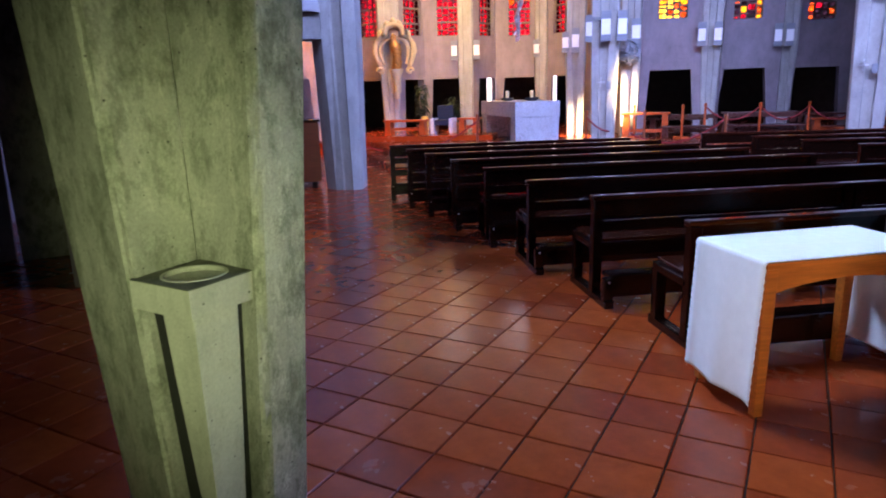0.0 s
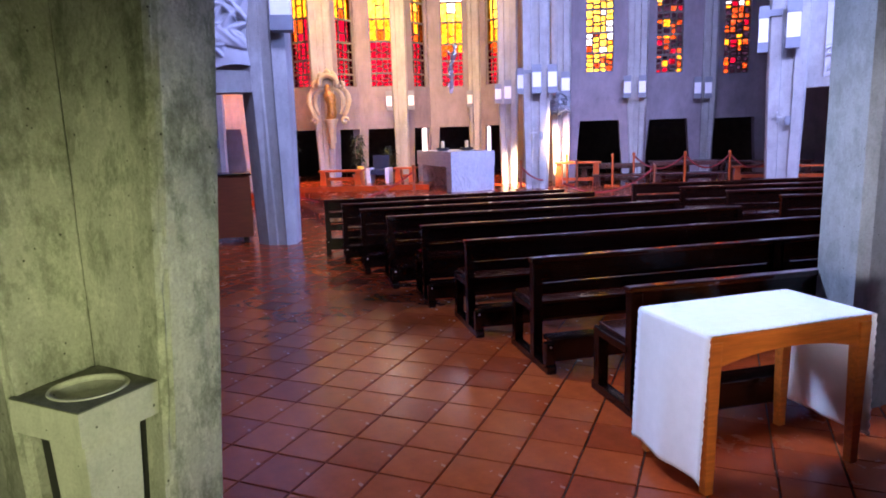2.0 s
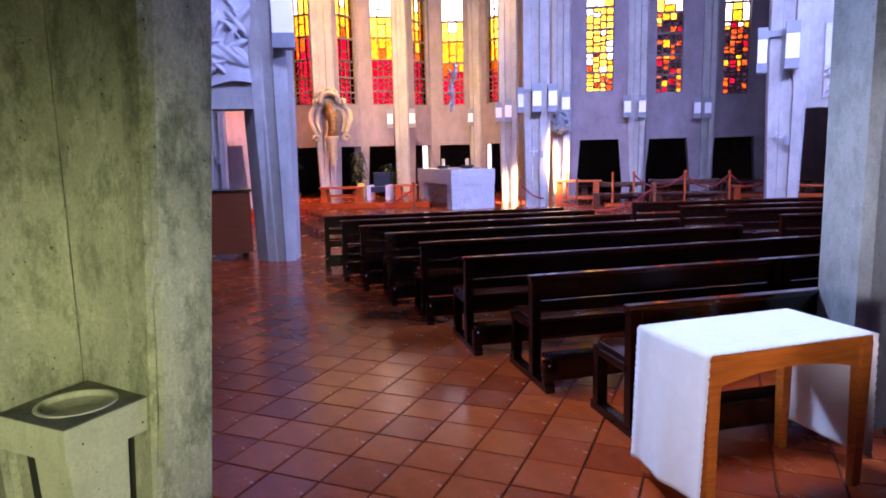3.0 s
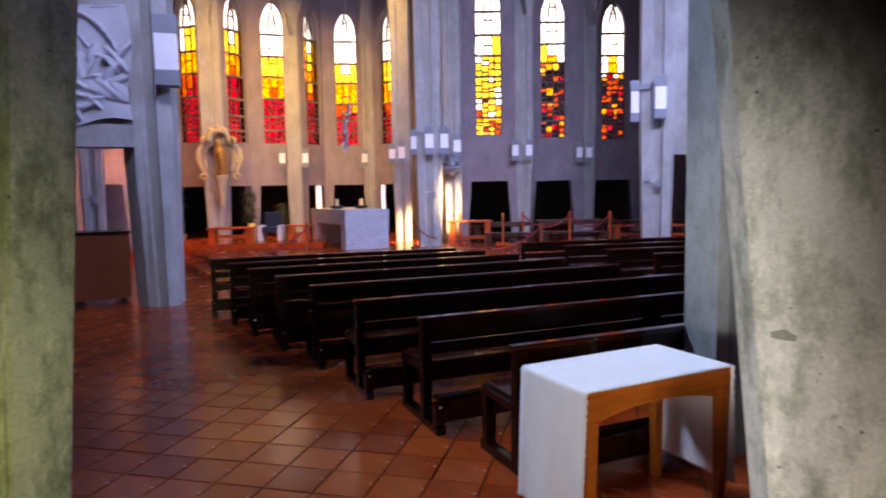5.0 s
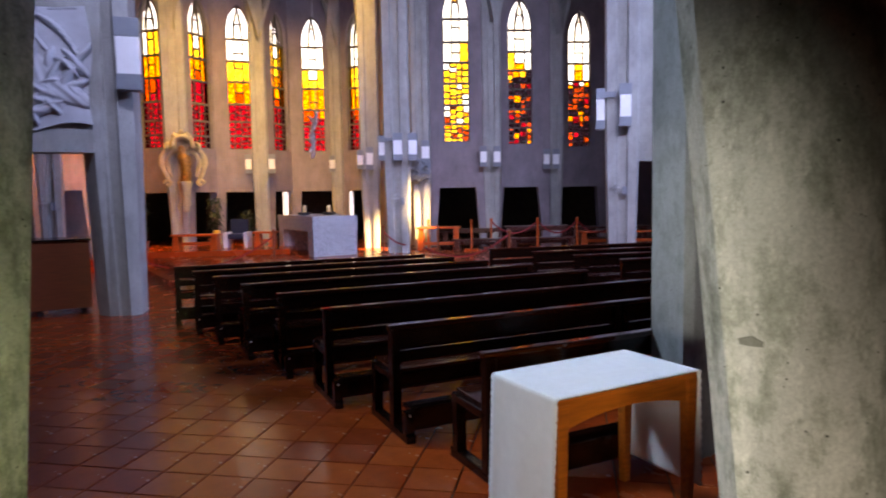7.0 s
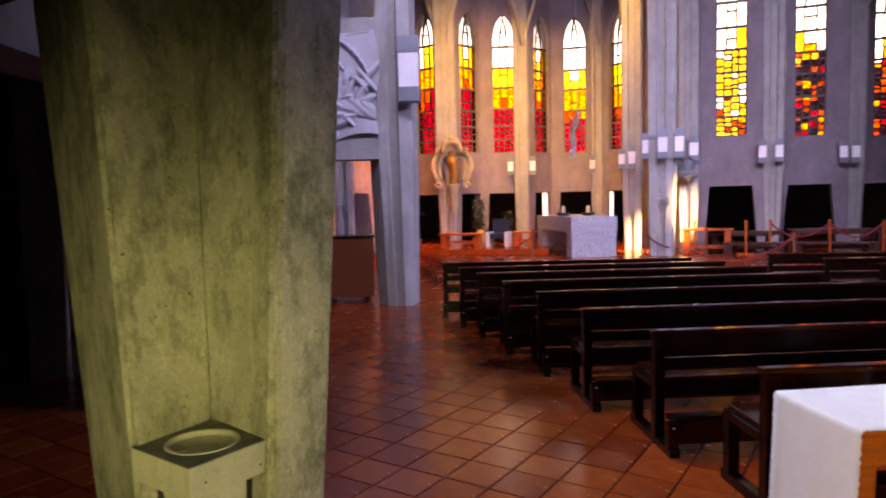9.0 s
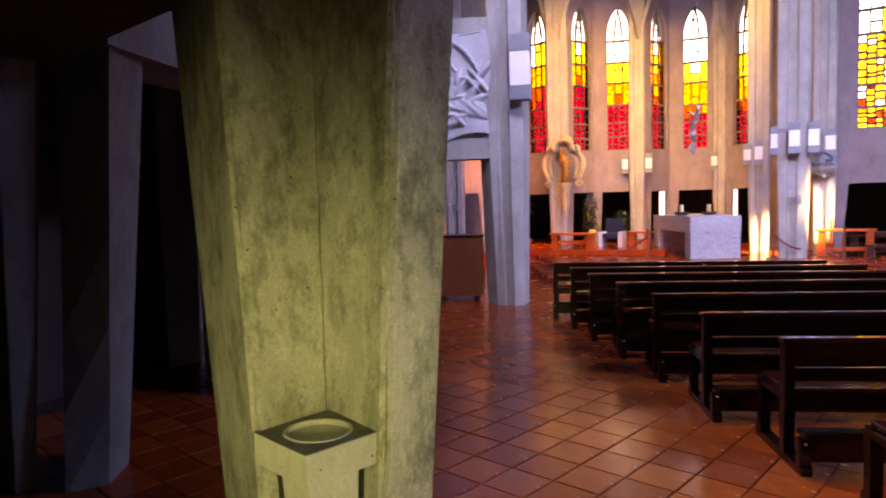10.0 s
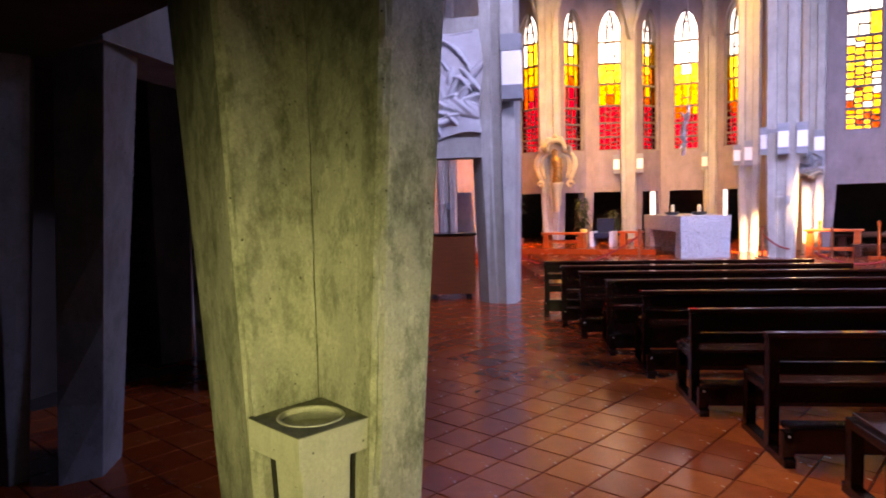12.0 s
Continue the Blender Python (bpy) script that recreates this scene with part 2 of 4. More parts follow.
def box(bm, x0, x1, y0, y1, z0, z1, bevel=0.0, m=None):
    vs = [bm.verts.new((x, y, z)) for z in (z0, z1) for x, y in ((x0, y0), (x1, y0), (x1, y1), (x0, y1))]
    fs = [bm.faces.new([vs[i] for i in q]) for q in ((3, 2, 1, 0), (4, 5, 6, 7), (0, 1, 5, 4), (1, 2, 6, 5), (2, 3, 7, 6), (3, 0, 4, 7))]
    if bevel:
        es = list({e for f in fs for e in f.edges})
        out = bmesh.ops.bevel(bm, geom=es, offset=bevel, segments=2, affect='EDGES', profile=0.7)
        vs = list({v for f in out["faces"] for v in f.verts} | {v for v in vs if v.is_valid})
    if m is not None:
        bmesh.ops.transform(bm, matrix=m, verts=[v for v in vs if v.is_valid])
    return bm


def one_box(*a, **k):
    return box(bmesh.new(), *a, **k)


def loft(bm, rings, cap=True, closed=True):
    """Skin between rings of equally many points."""
    rows = [[bm.verts.new(p) for p in r] for r in rings]
    n = len(rows[0])
    for a, b in zip(rows, rows[1:]):
        for i in range(n if closed else n - 1):
            j = (i + 1) % n
            bm.faces.new((a[i], a[j], b[j], b[i]))
    if cap and closed:
        bm.faces.new(rows[0][::-1])
        bm.faces.new(rows[-1])
    return bm


def prism(low, high, z0, z1, bevel=0.0, steps=1):
    rings = []
    for k in range(steps + 1):
        t = k / steps
        rings.append([(a[0] + (b[0] - a[0]) * t, a[1] + (b[1] - a[1]) * t, z0 + (z1 - z0) * t) for a, b in zip(low, high)])
    bm = loft(bmesh.new(), rings)
    if bevel:
        bm.edges.ensure_lookup_table()
        es = [e for e in bm.edges if abs((e.verts[0].co - e.verts[1].co).normalized().z) > 0.8]
        bmesh.ops.bevel(bm, geom=es, offset=bevel, segments=2, affect='EDGES', profile=0.6)
    return bm


def lathe(profile, n=20, m=None):
    rings = [[(r * math.cos(2 * math.pi * i / n), r * math.sin(2 * math.pi * i / n), z) for i in range(n)] for r, z in profile]
    bm = loft(bmesh.new(), rings)
    if m is not None:
        bmesh.ops.transform(bm, matrix=m, verts=bm.verts[:])
    return bm


def tube(points, r, n=8, ends=(1.0, 1.0)):
    """A round bar along points."""
    bm, rings = bmesh.new(), []
    pts = [Vector(p) for p in points]
    for i, p in enumerate(pts):
        d = (pts[min(i + 1, len(pts) - 1)] - pts[max(i - 1, 0)]).normalized()
        a = d.orthogonal().normalized() if abs(d.z) > 0.95 else d.cross(Vector((0, 0, 1))).normalized()
        b = d.cross(a)
        t = i / max(1, len(pts) - 1)
        k = r * (ends[0] + (ends[1] - ends[0]) * t)
        rings.append([p + k * (math.cos(2 * math.pi * j / n) * a + math.sin(2 * math.pi * j / n) * b) for j in range(n)])
    return loft(bm, rings)


def turned(deg, x, y, z=0.0):
    return pose(x, y, z, 0, 0, deg)

# ---- the church: floor, dais, walls, piers ----
DAIS = 0.27
structure("floor", one_box(-16, 18, -5, 26, -0.3, -0.012), M_GROUT, "terracotta tile floor with dark grout joints", "floor")
floor = bpy.data.objects["floor"]


def solid(points, z0, z1):
    return prism(points, points, z0, z1)


# raised altar platform with one lower step
DAIS_EDGE = [(-9, 17.2), (-4.0, 16.7), (-2.25, 12.75), (1.6, 13.0), (3.0, 13.2), (11, 12.6), (14.9, 12.6), (14.9, 19.2), (9, 25.0), (-9, 25.0)]
STEP_EDGE = [(-9, 16.8), (-4.25, 16.3), (-2.5, 12.35), (1.7, 12.6), (3.0, 12.8), (11, 12.2), (14.95, 12.2), (14.95, 19.2), (9, 25.05), (-9, 25.05)]
structure("dais_step", solid(STEP_EDGE, -0.01, DAIS / 2), M_TILE, "lower terracotta step of the altar platform", "step")
structure("dais", solid(DAIS_EDGE, 0.05, DAIS), M_TILE, "terracotta altar platform raised one step", "platform")
UPPER = 0.40
structure("chancel_step", solid([(-5.2, 16.75), (-0.75, 16.6), (-0.6, 18.6), (-1.6, 19.6), (-5.2, 18.9)], DAIS - 0.01, UPPER), M_TILE, "low terracotta chancel platform", "platform")

Z_OP, Z_SILL, Z_SPRING, Z_APEX, Z_TOP = 1.88, 3.13, 6.50, 7.32, 8.9


def arch_share(q, e=0.35):
    """Half width of a two-centred arch at height q, as a share of the span's half."""
    if q <= Z_SPRING:
        return 1.0
    top = math.sqrt((1 + e) ** 2 - e ** 2)
    t = min(1.0, (q - Z_SPRING) / (Z_APEX - Z_SPRING)) * top
    return max(0.0, math.sqrt((1 + e) ** 2 - t ** 2) - e)


def arch_points(w, n=9):
    """Pointed arch over a span w, from the left springing to the right one: (u, z)."""
    pts = []
    for i in range(n):
        q = Z_SPRING + (Z_APEX - Z_SPRING) * math.sin(i / (n - 1) * math.pi / 2)
        pts.append((-w / 2 * arch_share(q), q))
    return pts + [(-u, z) for u, z in pts[-2::-1]]


def facet(index, p0, p1, z0, win_w=0.8, door=(0.0, 0.0), centre=None, style="warm"):
    """One flat bay of the folded wall with a pointed window and a doorway tapering upwards."""
    a, b = Vector((*p0, 0)), Vector((*p1, 0))
    W = (b - a).length
    c = W / 2 if centre is None else centre
    rot = math.degrees(math.atan2(b.y - a.y, b.x - a.x))
    m = turned(rot, a.x, a.y)
    bm = bmesh.new()

    def quad(*pts):
        bm.faces.new([bm.verts.new((u, 0, z)) for u, z in pts])

    wb, wt = door
    if wb:
        quad((0, z0), (c - wb / 2, z0), (c - wt / 2, Z_OP), (0, Z_OP))
        quad((c + wb / 2, z0), (W, z0), (W, Z_OP), (c + wt / 2, Z_OP))
    else:
        quad((0, z0), (W, z0), (W, Z_OP), (0, Z_OP))
    quad((0, Z_OP), (W, Z_OP), (W, Z_SILL), (0, Z_SILL))
    outline = [(-win_w / 2, Z_SILL)] + arch_points(win_w) + [(win_w / 2, Z_SILL)]
    half = len(outline) // 2
    for (u0, q0), (u1, q1) in zip(outline[:half], outline[1:half + 1]):
        quad((0, q0), (c + u0, q0), (c + u1, q1), (0, q1))
    for (u0, q0), (u1, q1) in zip(outline[half:], outline[half + 1:]):
        quad((c + u0, q0), (W, q0), (W, q1), (c + u1, q1))
    quad((0, Z_APEX), (W, Z_APEX), (W, Z_TOP), (0, Z_TOP))
    bmesh.ops.remove_doubles(bm, verts=bm.verts[:], dist=1e-4)
    ext = bmesh.ops.extrude_face_region(bm, geom=bm.faces[:])
    bmesh.ops.translate(bm, vec=(0, 0.28, 0), verts=[v for v in ext["geom"] if isinstance(v, bmesh.types.BMVert)])
    bmesh.ops.transform(bm, matrix=m, verts=bm.verts[:])
    structure(f"wall_apse_{index}", bm, M_WALL, "folded concrete apse wall bay with pointed window", "wall")
    window(index, m @ pose(c, 0.12, 0), win_w, style)
    return m, c, W


def window(index, m, w, style):
    """Pointed slab-glass window: single panes between dark cement bars."""
    rnd = random.Random(100 + index)
    win = tagged(new(f"window_{index}"), "tall pointed stained glass window, red below and clear above" if style == "warm"
                 else "tall pointed window of mosaic glass in dark cement", "window", kind="structure")
    win.matrix_world = m
    shares = [0.09, 0.10, 0.12, 0.15, 0.15, 0.16, 0.23] if style == "warm" else [0.12, 0.12, 0.13, 0.13, 0.13, 0.15, 0.22]
    rows = len(shares)
    shares = [q * rnd.uniform(0.93, 1.07) for q in shares]
    zs = [Z_SILL + (Z_APEX - Z_SILL) * sum(shares[:k]) / sum(shares) for k in range(rows + 1)]
    shift = [0.10, 0.11, 0.03, 0.05, -0.03, -0.05][index - 1] if style == "warm" else 0.0

    def half_width(q):
        return w / 2 * max(0.01, arch_share(q))

    def glass(t):
        if style == "warm":
            g = t - shift + rnd.uniform(-0.05, 0.05)
            return G_RED if g < 0.29 else G_AMBER if g < 0.35 else G_YELLOW if g < 0.47 else G_LEMON if g < 0.62 else G_WHITE
        g = t + rnd.uniform(-0.08, 0.08)
        if style == "pale":
            return G_WHITE if g > 0.5 and rnd.random() < 0.75 else rnd.choice((G_LEMON, G_LEMON, G_WHITE)) if g > 0.18 else rnd.choice((G_YELLOW, G_LEMON, G_LEMON, G_MIX))
        return G_WHITE if g > 0.6 else rnd.choice((G_WHITE, G_LEMON, G_YELLOW)) if g > 0.46 else rnd.choice((G_MIX, G_DUSK, G_AMBER, G_YELLOW, G_DUSK, G_RED, G_DUSK, G_DUSK, G_MIX, G_DUSK))

    def cuts(r):
        if style == "warm":
            return (0.33, 0.66) if r < 0.6 else (0.5,)
        return (0.26, 0.5, 0.76) if r < 0.6 else (0.33, 0.66)

    bars = bmesh.new()

    def one_pane(u0, u1, q0, q1, thin):
        """u runs from -1 to 1 across the opening."""
        a0, a1, b0, b1 = u0 * half_width(q0) + thin, u1 * half_width(q0) - thin, u0 * half_width(q1) + thin, u1 * half_width(q1) - thin
        if a1 - a0 < 0.02:
            return
        if b1 - b0 < 0.01:
            b0 = (b0 + b1) / 2 - 0.005
            b1 = b0 + 0.01
        bm = bmesh.new()
        loft(bm, [[(a0, y, q0 + thin), (a1, y, q0 + thin), (b1, y, q1 - thin), (b0, y, q1 - thin)] for y in (0.0, 0.02)])
        part("pane", bm, glass(((q0 + q1) / 2 - Z_SILL) / (Z_APEX - Z_SILL)), win)
        for c in (u0, u1):
            if abs(c) < 0.98:
                h0, h1 = c * half_width(q0), c * half_width(q1)
                loft(bars, [[(h + d, y, q) for h, q, d in ((h0, q0, -thin), (h0, q0, thin), (h1, q1, thin), (h1, q1, -thin))] for y in (-0.012, 0.04)])
        for q in (q0, q1):
            h = half_width(q)
            if h > 0.05:
                box(bars, u0 * h, u1 * h, -0.014, 0.042, q - thin, q + thin)

    for k in range(rows):
        q0, q1 = zs[k], zs[k + 1]
        h0 = half_width(q0)
        box(bars, -h0, h0, -0.03, 0.05, q0 - 0.03, q0 + 0.03)
        fine = k < 3 if style == "warm" else k < 4
        if fine:
            cols = [-1, -0.5 + rnd.uniform(-0.08, 0.08), rnd.uniform(-0.08, 0.08), 0.5 + rnd.uniform(-0.08, 0.08), 1]
            for u0, u1 in zip(cols, cols[1:]):
                cut = [q0] + [q0 + (q1 - q0) * (f + rnd.uniform(-0.07, 0.07)) for f in cuts(rnd.random())] + [q1]
                for r0, r1 in zip(cut, cut[1:]):
                    one_pane(u0, u1, r0, r1, 0.014 if style == "warm" else 0.022)
        else:
            e = 0.36 + rnd.uniform(-0.06, 0.06)
            mid = q0 + (q1 - q0) * rnd.uniform(0.35, 0.65)
            for u0, u1, r0, r1 in ((-1, -e, q0, q1), (-e, e, q0, mid), (-e, e, mid, q1), (e, 1, q0, q1)):
                one_pane(u0, u1, r0, r1, 0.02)
    part("window_bars", bars, M_LEAD, win)
    frame_bm = bmesh.new()
    outline = [(-w / 2, Z_SILL)] + arch_points(w) + [(w / 2, Z_SILL)]
    inner = [(u * 0.93, q - 0.03 * (q > Z_SPRING)) for u, q in outline]
    for i in range(len(outline) - 1):
        quad = [outline[i], outline[i + 1], inner[i + 1], inner[i]]
        loft(frame_bm, [[(u, -0.025, q) for u, q in quad], [(u, 0.055, q) for u, q in quad]])
    part("window_frame", frame_bm, M_LEAD, win)


# folded apse: bays between ribs (facing the nave), then the side chapel bays
BAYS = [
    ((-5.9, 20.15), (-3.67, 19.1), DAIS, 0.70, (1.25, 1.1), 1.42, "warm"),
    ((-3.67, 19.1), (-2.98, 20.02), DAIS, 0.72, (0.9, 0.78), 0.70, "warm"),
    ((-2.98, 20.02), (-1.53, 20.29), DAIS, 0.68, (1.15, 1.0), 0.73, "warm"),
    ((-1.53, 20.29), (-0.9, 21.22), DAIS, 0.72, (0.9, 0.78), 0.66, "warm"),
    ((-0.9, 21.22), (0.55, 21.2), DAIS, 0.68, (1.1, 0.95), 0.73, "warm"),
    ((0.55, 21.2), (1.57, 20.28), DAIS, 0.74, (0.9, 0.8), 0.80, "warm"),
    ((2.94, 17.76), (4.56, 17.54), DAIS, 0.70, (1.25, 1.0), 0.82, "pale"),
    ((5.27, 18.73), (6.7, 18.54), DAIS, 0.70, (1.3, 1.0), 0.58, "cool"),
    ((7.51, 19.81), (9.3, 19.6), DAIS, 0.70, (1.3, 1.1), 0.58, "cool"),
]
for i, bay in enumerate(BAYS):
    facet(i + 1, *bay)
for i, (p, q) in enumerate([((4.56, 17.54), (5.27, 18.73)), ((6.7, 18.54), (7.51, 19.81)), ((1.57, 20.28), (2.94, 17.76))]):
    n = Vector((q[1] - p[1], p[0] - q[0])).normalized() * -0.25
    structure(f"wall_return_{i + 1}", solid([p, q, (q[0] + n.x, q[1] + n.y), (p[0] + n.x, p[1] + n.y)], 0, Z_TOP), M_WALL,
              "concrete return wall between two bays", "wall")


def rib(name, x, y, w0, w1, deg, z0, z1=8.9, d=0.34, label="slender concrete rib standing before the folded wall"):
    """A pier narrower at its foot, with a shallow flute down its face."""
    def plan(w):
        return [(-w / 2, 0), (-w / 2, -d * 0.8), (-w / 2 + 0.04, -d), (-w * 0.17, -d), (-w * 0.14, -d + 0.08), (w * 0.14, -d + 0.08),
                (w * 0.17, -d), (w / 2 - 0.04, -d), (w / 2, -d * 0.8), (w / 2, 0)]
    bm = prism(plan(w0), plan(w1), z0, 2.6)
    prism2 = prism(plan(w1), plan(w1 * 1.05), 2.6, z1)
    me = bpy.data.meshes.new("tmp")
    prism2.to_mesh(me)
    bm.from_mesh(me)
    bpy.data.meshes.remove(me)
    bmesh.ops.transform(bm, matrix=turned(deg, x, y), verts=bm.verts[:])
    return structure(name, bm, M_PIER, label, "pier")


rib("pier_rib_1", -3.9, 19.25, 0.42, 0.62, 10, DAIS)
rib("pier_rib_2", -1.76, 20.4, 0.40, 0.46, 2, DAIS)
rib("pier_rib_3", 0.55, 21.3, 0.30, 0.38, -8, DAIS)
rib("pier_rib_4", 1.4, 18.0, 0.40, 0.52, -8, DAIS)
rib("pier_rib_5", 4.75, 17.8, 0.32, 0.52, -12, DAIS)
rib("pier_rib_6", 6.95, 18.9, 0.32, 0.5, -16, DAIS)
rib("pier_rib_7", 1.98, 16.3, 0.54, 0.64, -12, DAIS, label="tall pale concrete pier beside the altar platform")
rib("pier_rib_8", 2.72, 17.4, 0.40, 0.5, -12, DAIS)
rib("pier_rib_9", 6.9, 14.1, 0.62, 0.74, -22, DAIS, label="tall pale concrete pier with a small box on it")



def arch(index, a, b, z0=6.3, rise=2.3):
    """Slender pointed arch springing from rib to rib across a bay."""
    bm, rings = bmesh.new(), []
    d = Vector((b[0] - a[0], b[1] - a[1], 0))
    n = Vector((d.y, -d.x, 0)).normalized()
    for k in range(25):
        t = k / 24
        s = abs(1 - 2 * t)
        p = Vector((*a, 0)) + d * t + Vector((0, 0, z0 + rise * (1 - s ** 2.2)))
        rings.append([p + n * 0.02, p + n * 0.30, p + n * 0.30 + Vector((0, 0, 0.35)), p + n * 0.02 + Vector((0, 0, 0.35))])
    loft(bm, rings)
    structure(f"trim_arch_{index}", bm, M_PIER, "slender concrete arch joining two ribs", "arch")


for i, (a, b) in enumerate([((-6.3, 20.2), (-3.95, 19.15)), ((-3.85, 19.1), (-1.8, 20.25)), ((-1.7, 20.25), (0.55, 21.1)), ((0.55, 21.1), (1.4, 18.0)),
                            ((2.8, 17.4), (4.7, 17.55)), ((4.8, 17.7), (6.9, 18.6)), ((7.0, 18.7), (9.3, 19.5))]):
    arch(i + 1, a, b)
# concrete bay of the far aisle with a dark doorway, seen through the side opening
bm = bmesh.new()
for quad in ([(-0.9, 0.0), (-0.42, 0.0), (-0.30, 1.95), (-0.9, 1.95)], [(0.30, 0.0), (0.9, 0.0), (0.9, 1.95), (0.16, 1.95)], [(-0.9, 1.95), (0.9, 1.95), (0.9, 9.0), (-0.9, 9.0)]):
    loft(bm, [[(u, y, q) for u, q in quad] for y in (0.0, 0.25)])
bmesh.ops.transform(bm, matrix=turned(18, -5.95, 17.4), verts=bm.verts[:])
structure("wall_aisle_bay", bm, M_PIER, "concrete bay of the far aisle with a dark doorway", "wall")
# daylight sky behind all apse windows
bm = bmesh.new()
loft(bm, [[(-11, 21.5, 2.4), (-6, 23.6, 2.4), (0, 24.6, 2.4), (6, 23.0, 2.4), (12, 22.0, 2.4)],
          [(-11, 21.5, 8.6), (-6, 23.6, 8.6), (0, 24.6, 8.6), (6, 23.0, 8.6), (12, 22.0, 8.6)]], closed=False)
structure("backdrop", bm, M_SKY, "bright hazy sky behind the church windows", "sky")
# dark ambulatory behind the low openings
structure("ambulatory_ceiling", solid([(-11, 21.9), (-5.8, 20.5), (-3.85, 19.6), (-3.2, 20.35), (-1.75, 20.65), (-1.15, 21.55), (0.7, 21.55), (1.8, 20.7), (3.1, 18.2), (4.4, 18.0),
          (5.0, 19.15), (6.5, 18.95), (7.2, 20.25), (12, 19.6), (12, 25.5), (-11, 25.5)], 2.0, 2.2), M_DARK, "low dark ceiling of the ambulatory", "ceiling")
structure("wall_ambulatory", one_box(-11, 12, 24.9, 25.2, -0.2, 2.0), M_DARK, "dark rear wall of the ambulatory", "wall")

# outer shell
structure("wall_west", one_box(-14.3, -14, -5, 25.5, -0.2, 9.2), M_WALL, "plain concrete side wall of the nave", "wall")
structure("wall_east", one_box(15, 15.3, -5, 25.5, -0.2, 9.2), M_WALL, "plain concrete side wall of the nave", "wall")
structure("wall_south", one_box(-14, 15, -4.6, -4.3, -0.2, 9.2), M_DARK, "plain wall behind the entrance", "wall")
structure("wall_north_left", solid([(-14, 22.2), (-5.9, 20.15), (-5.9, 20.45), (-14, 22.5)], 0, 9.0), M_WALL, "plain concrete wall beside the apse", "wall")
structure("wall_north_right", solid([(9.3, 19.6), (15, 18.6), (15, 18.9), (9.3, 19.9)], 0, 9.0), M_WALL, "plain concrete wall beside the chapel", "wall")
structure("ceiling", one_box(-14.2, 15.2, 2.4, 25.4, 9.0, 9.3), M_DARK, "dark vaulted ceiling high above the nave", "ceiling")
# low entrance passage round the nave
# here and in upper_wall the unseen arm to (-6.3, 8.9) blocks nave light
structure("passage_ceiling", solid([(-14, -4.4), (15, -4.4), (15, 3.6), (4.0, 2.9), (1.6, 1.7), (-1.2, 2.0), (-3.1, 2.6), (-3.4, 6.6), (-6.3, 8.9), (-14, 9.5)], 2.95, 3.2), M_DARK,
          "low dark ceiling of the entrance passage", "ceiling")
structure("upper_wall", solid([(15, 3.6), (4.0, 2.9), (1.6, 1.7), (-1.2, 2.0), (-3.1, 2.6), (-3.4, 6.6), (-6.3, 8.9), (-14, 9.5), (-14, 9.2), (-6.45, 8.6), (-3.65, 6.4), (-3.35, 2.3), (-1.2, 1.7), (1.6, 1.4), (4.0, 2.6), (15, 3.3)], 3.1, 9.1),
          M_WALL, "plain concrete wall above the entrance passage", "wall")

# unseen wall, added only to shadow the side passage from the pillar lamp
structure("wall_light_block", solid([(-0.9, 0.42), (-4.0, 1.90), (-4.05, 1.75), (-0.95, 0.27)], -0.01, 2.96), M_DARK, "unseen dark wall added to keep lamp light off the side passage", "wall")
# added out of sight behind pillar_1 to hold nave light off pillar_6
structure("wall_aisle_block", solid([(-3.4, 4.5), (-3.4, 6.6), (-3.55, 6.6), (-3.55, 4.5)], -0.01, 3.0), M_WALL, "unseen concrete wall added to keep nave light off the aisle", "wall")

# pillar with the stoup niche: two arms that widen upwards and meet in a corner
LOW = [(-0.585, 1.48), (-0.515, 1.66), (-0.70, 2.0), (-1.15, 2.05), (-1.24, 1.95), (-1.21, 1.675), (-0.84, 1.40), (-0.80, 1.63)]
HIGH = [(-0.508, 1.70), (-0.375, 1.90), (-0.62, 2.25), (-1.30, 2.30), (-1.58, 2.05), (-1.55, 1.79), (-1.09, 1.515), (-0.95, 1.87)]


def grooved(pts):
    """Rounds the inner corner and cuts a worn step into both arms where the niche begins."""
    p, c, q = Vector(pts[0]), Vector(pts[7]), Vector(pts[6])
    to_right, to_left = (p - c).normalized(), (q - c).normalized()
    face = (Vector(pts[1]) - p).normalized()
    right = [p - face * 0.004 - to_right * 0.012, p + face * 0.010, p + face * 0.020 - to_right * 0.010, p + face * 0.034]
    flange = (Vector(pts[5]) - q).normalized()
    left = [q + flange * 0.036, q + flange * 0.024 - to_left * 0.012, q + flange * 0.010 - to_left * 0.016, q - to_left * 0.034]
    seam = [c + to_left * 0.016, c + to_left * 0.005 + to_right * 0.001, c - to_right * 0.004 - to_left * 0.004, c + to_right * 0.006, c + to_right * 0.018]
    return [tuple(v) for v in right] + pts[1:6] + [tuple(v) for v in left + seam]


LOW, HIGH = grooved(LOW), grooved(HIGH)


def worn_pillar(low, high, z1, steps=90):
    """Lofted pillar whose two niche arrises are chipped along their length."""
    rnd, rings = random.Random(77), []
    slow = [rnd.uniform(0, 6.28) for _ in range(4)]
    for k in range(steps + 1):
        t = k / steps
        z = -0.01 + (z1 + 0.01) * t
        row = [Vector((*a, z)).lerp(Vector((*b, z)), t) for a, b in zip(low, high)]
        for i, ph in zip((1, 2, 10, 11), slow):
            d = 0.005 * math.sin(9 * z + ph) + 0.003 * math.sin(31 * z + 2 * ph) + rnd.uniform(-0.003, 0.003)
            row[i] = row[i] + Vector((d, -0.6 * d, 0))
        rings.append(row)
    return loft(bmesh.new(), rings)


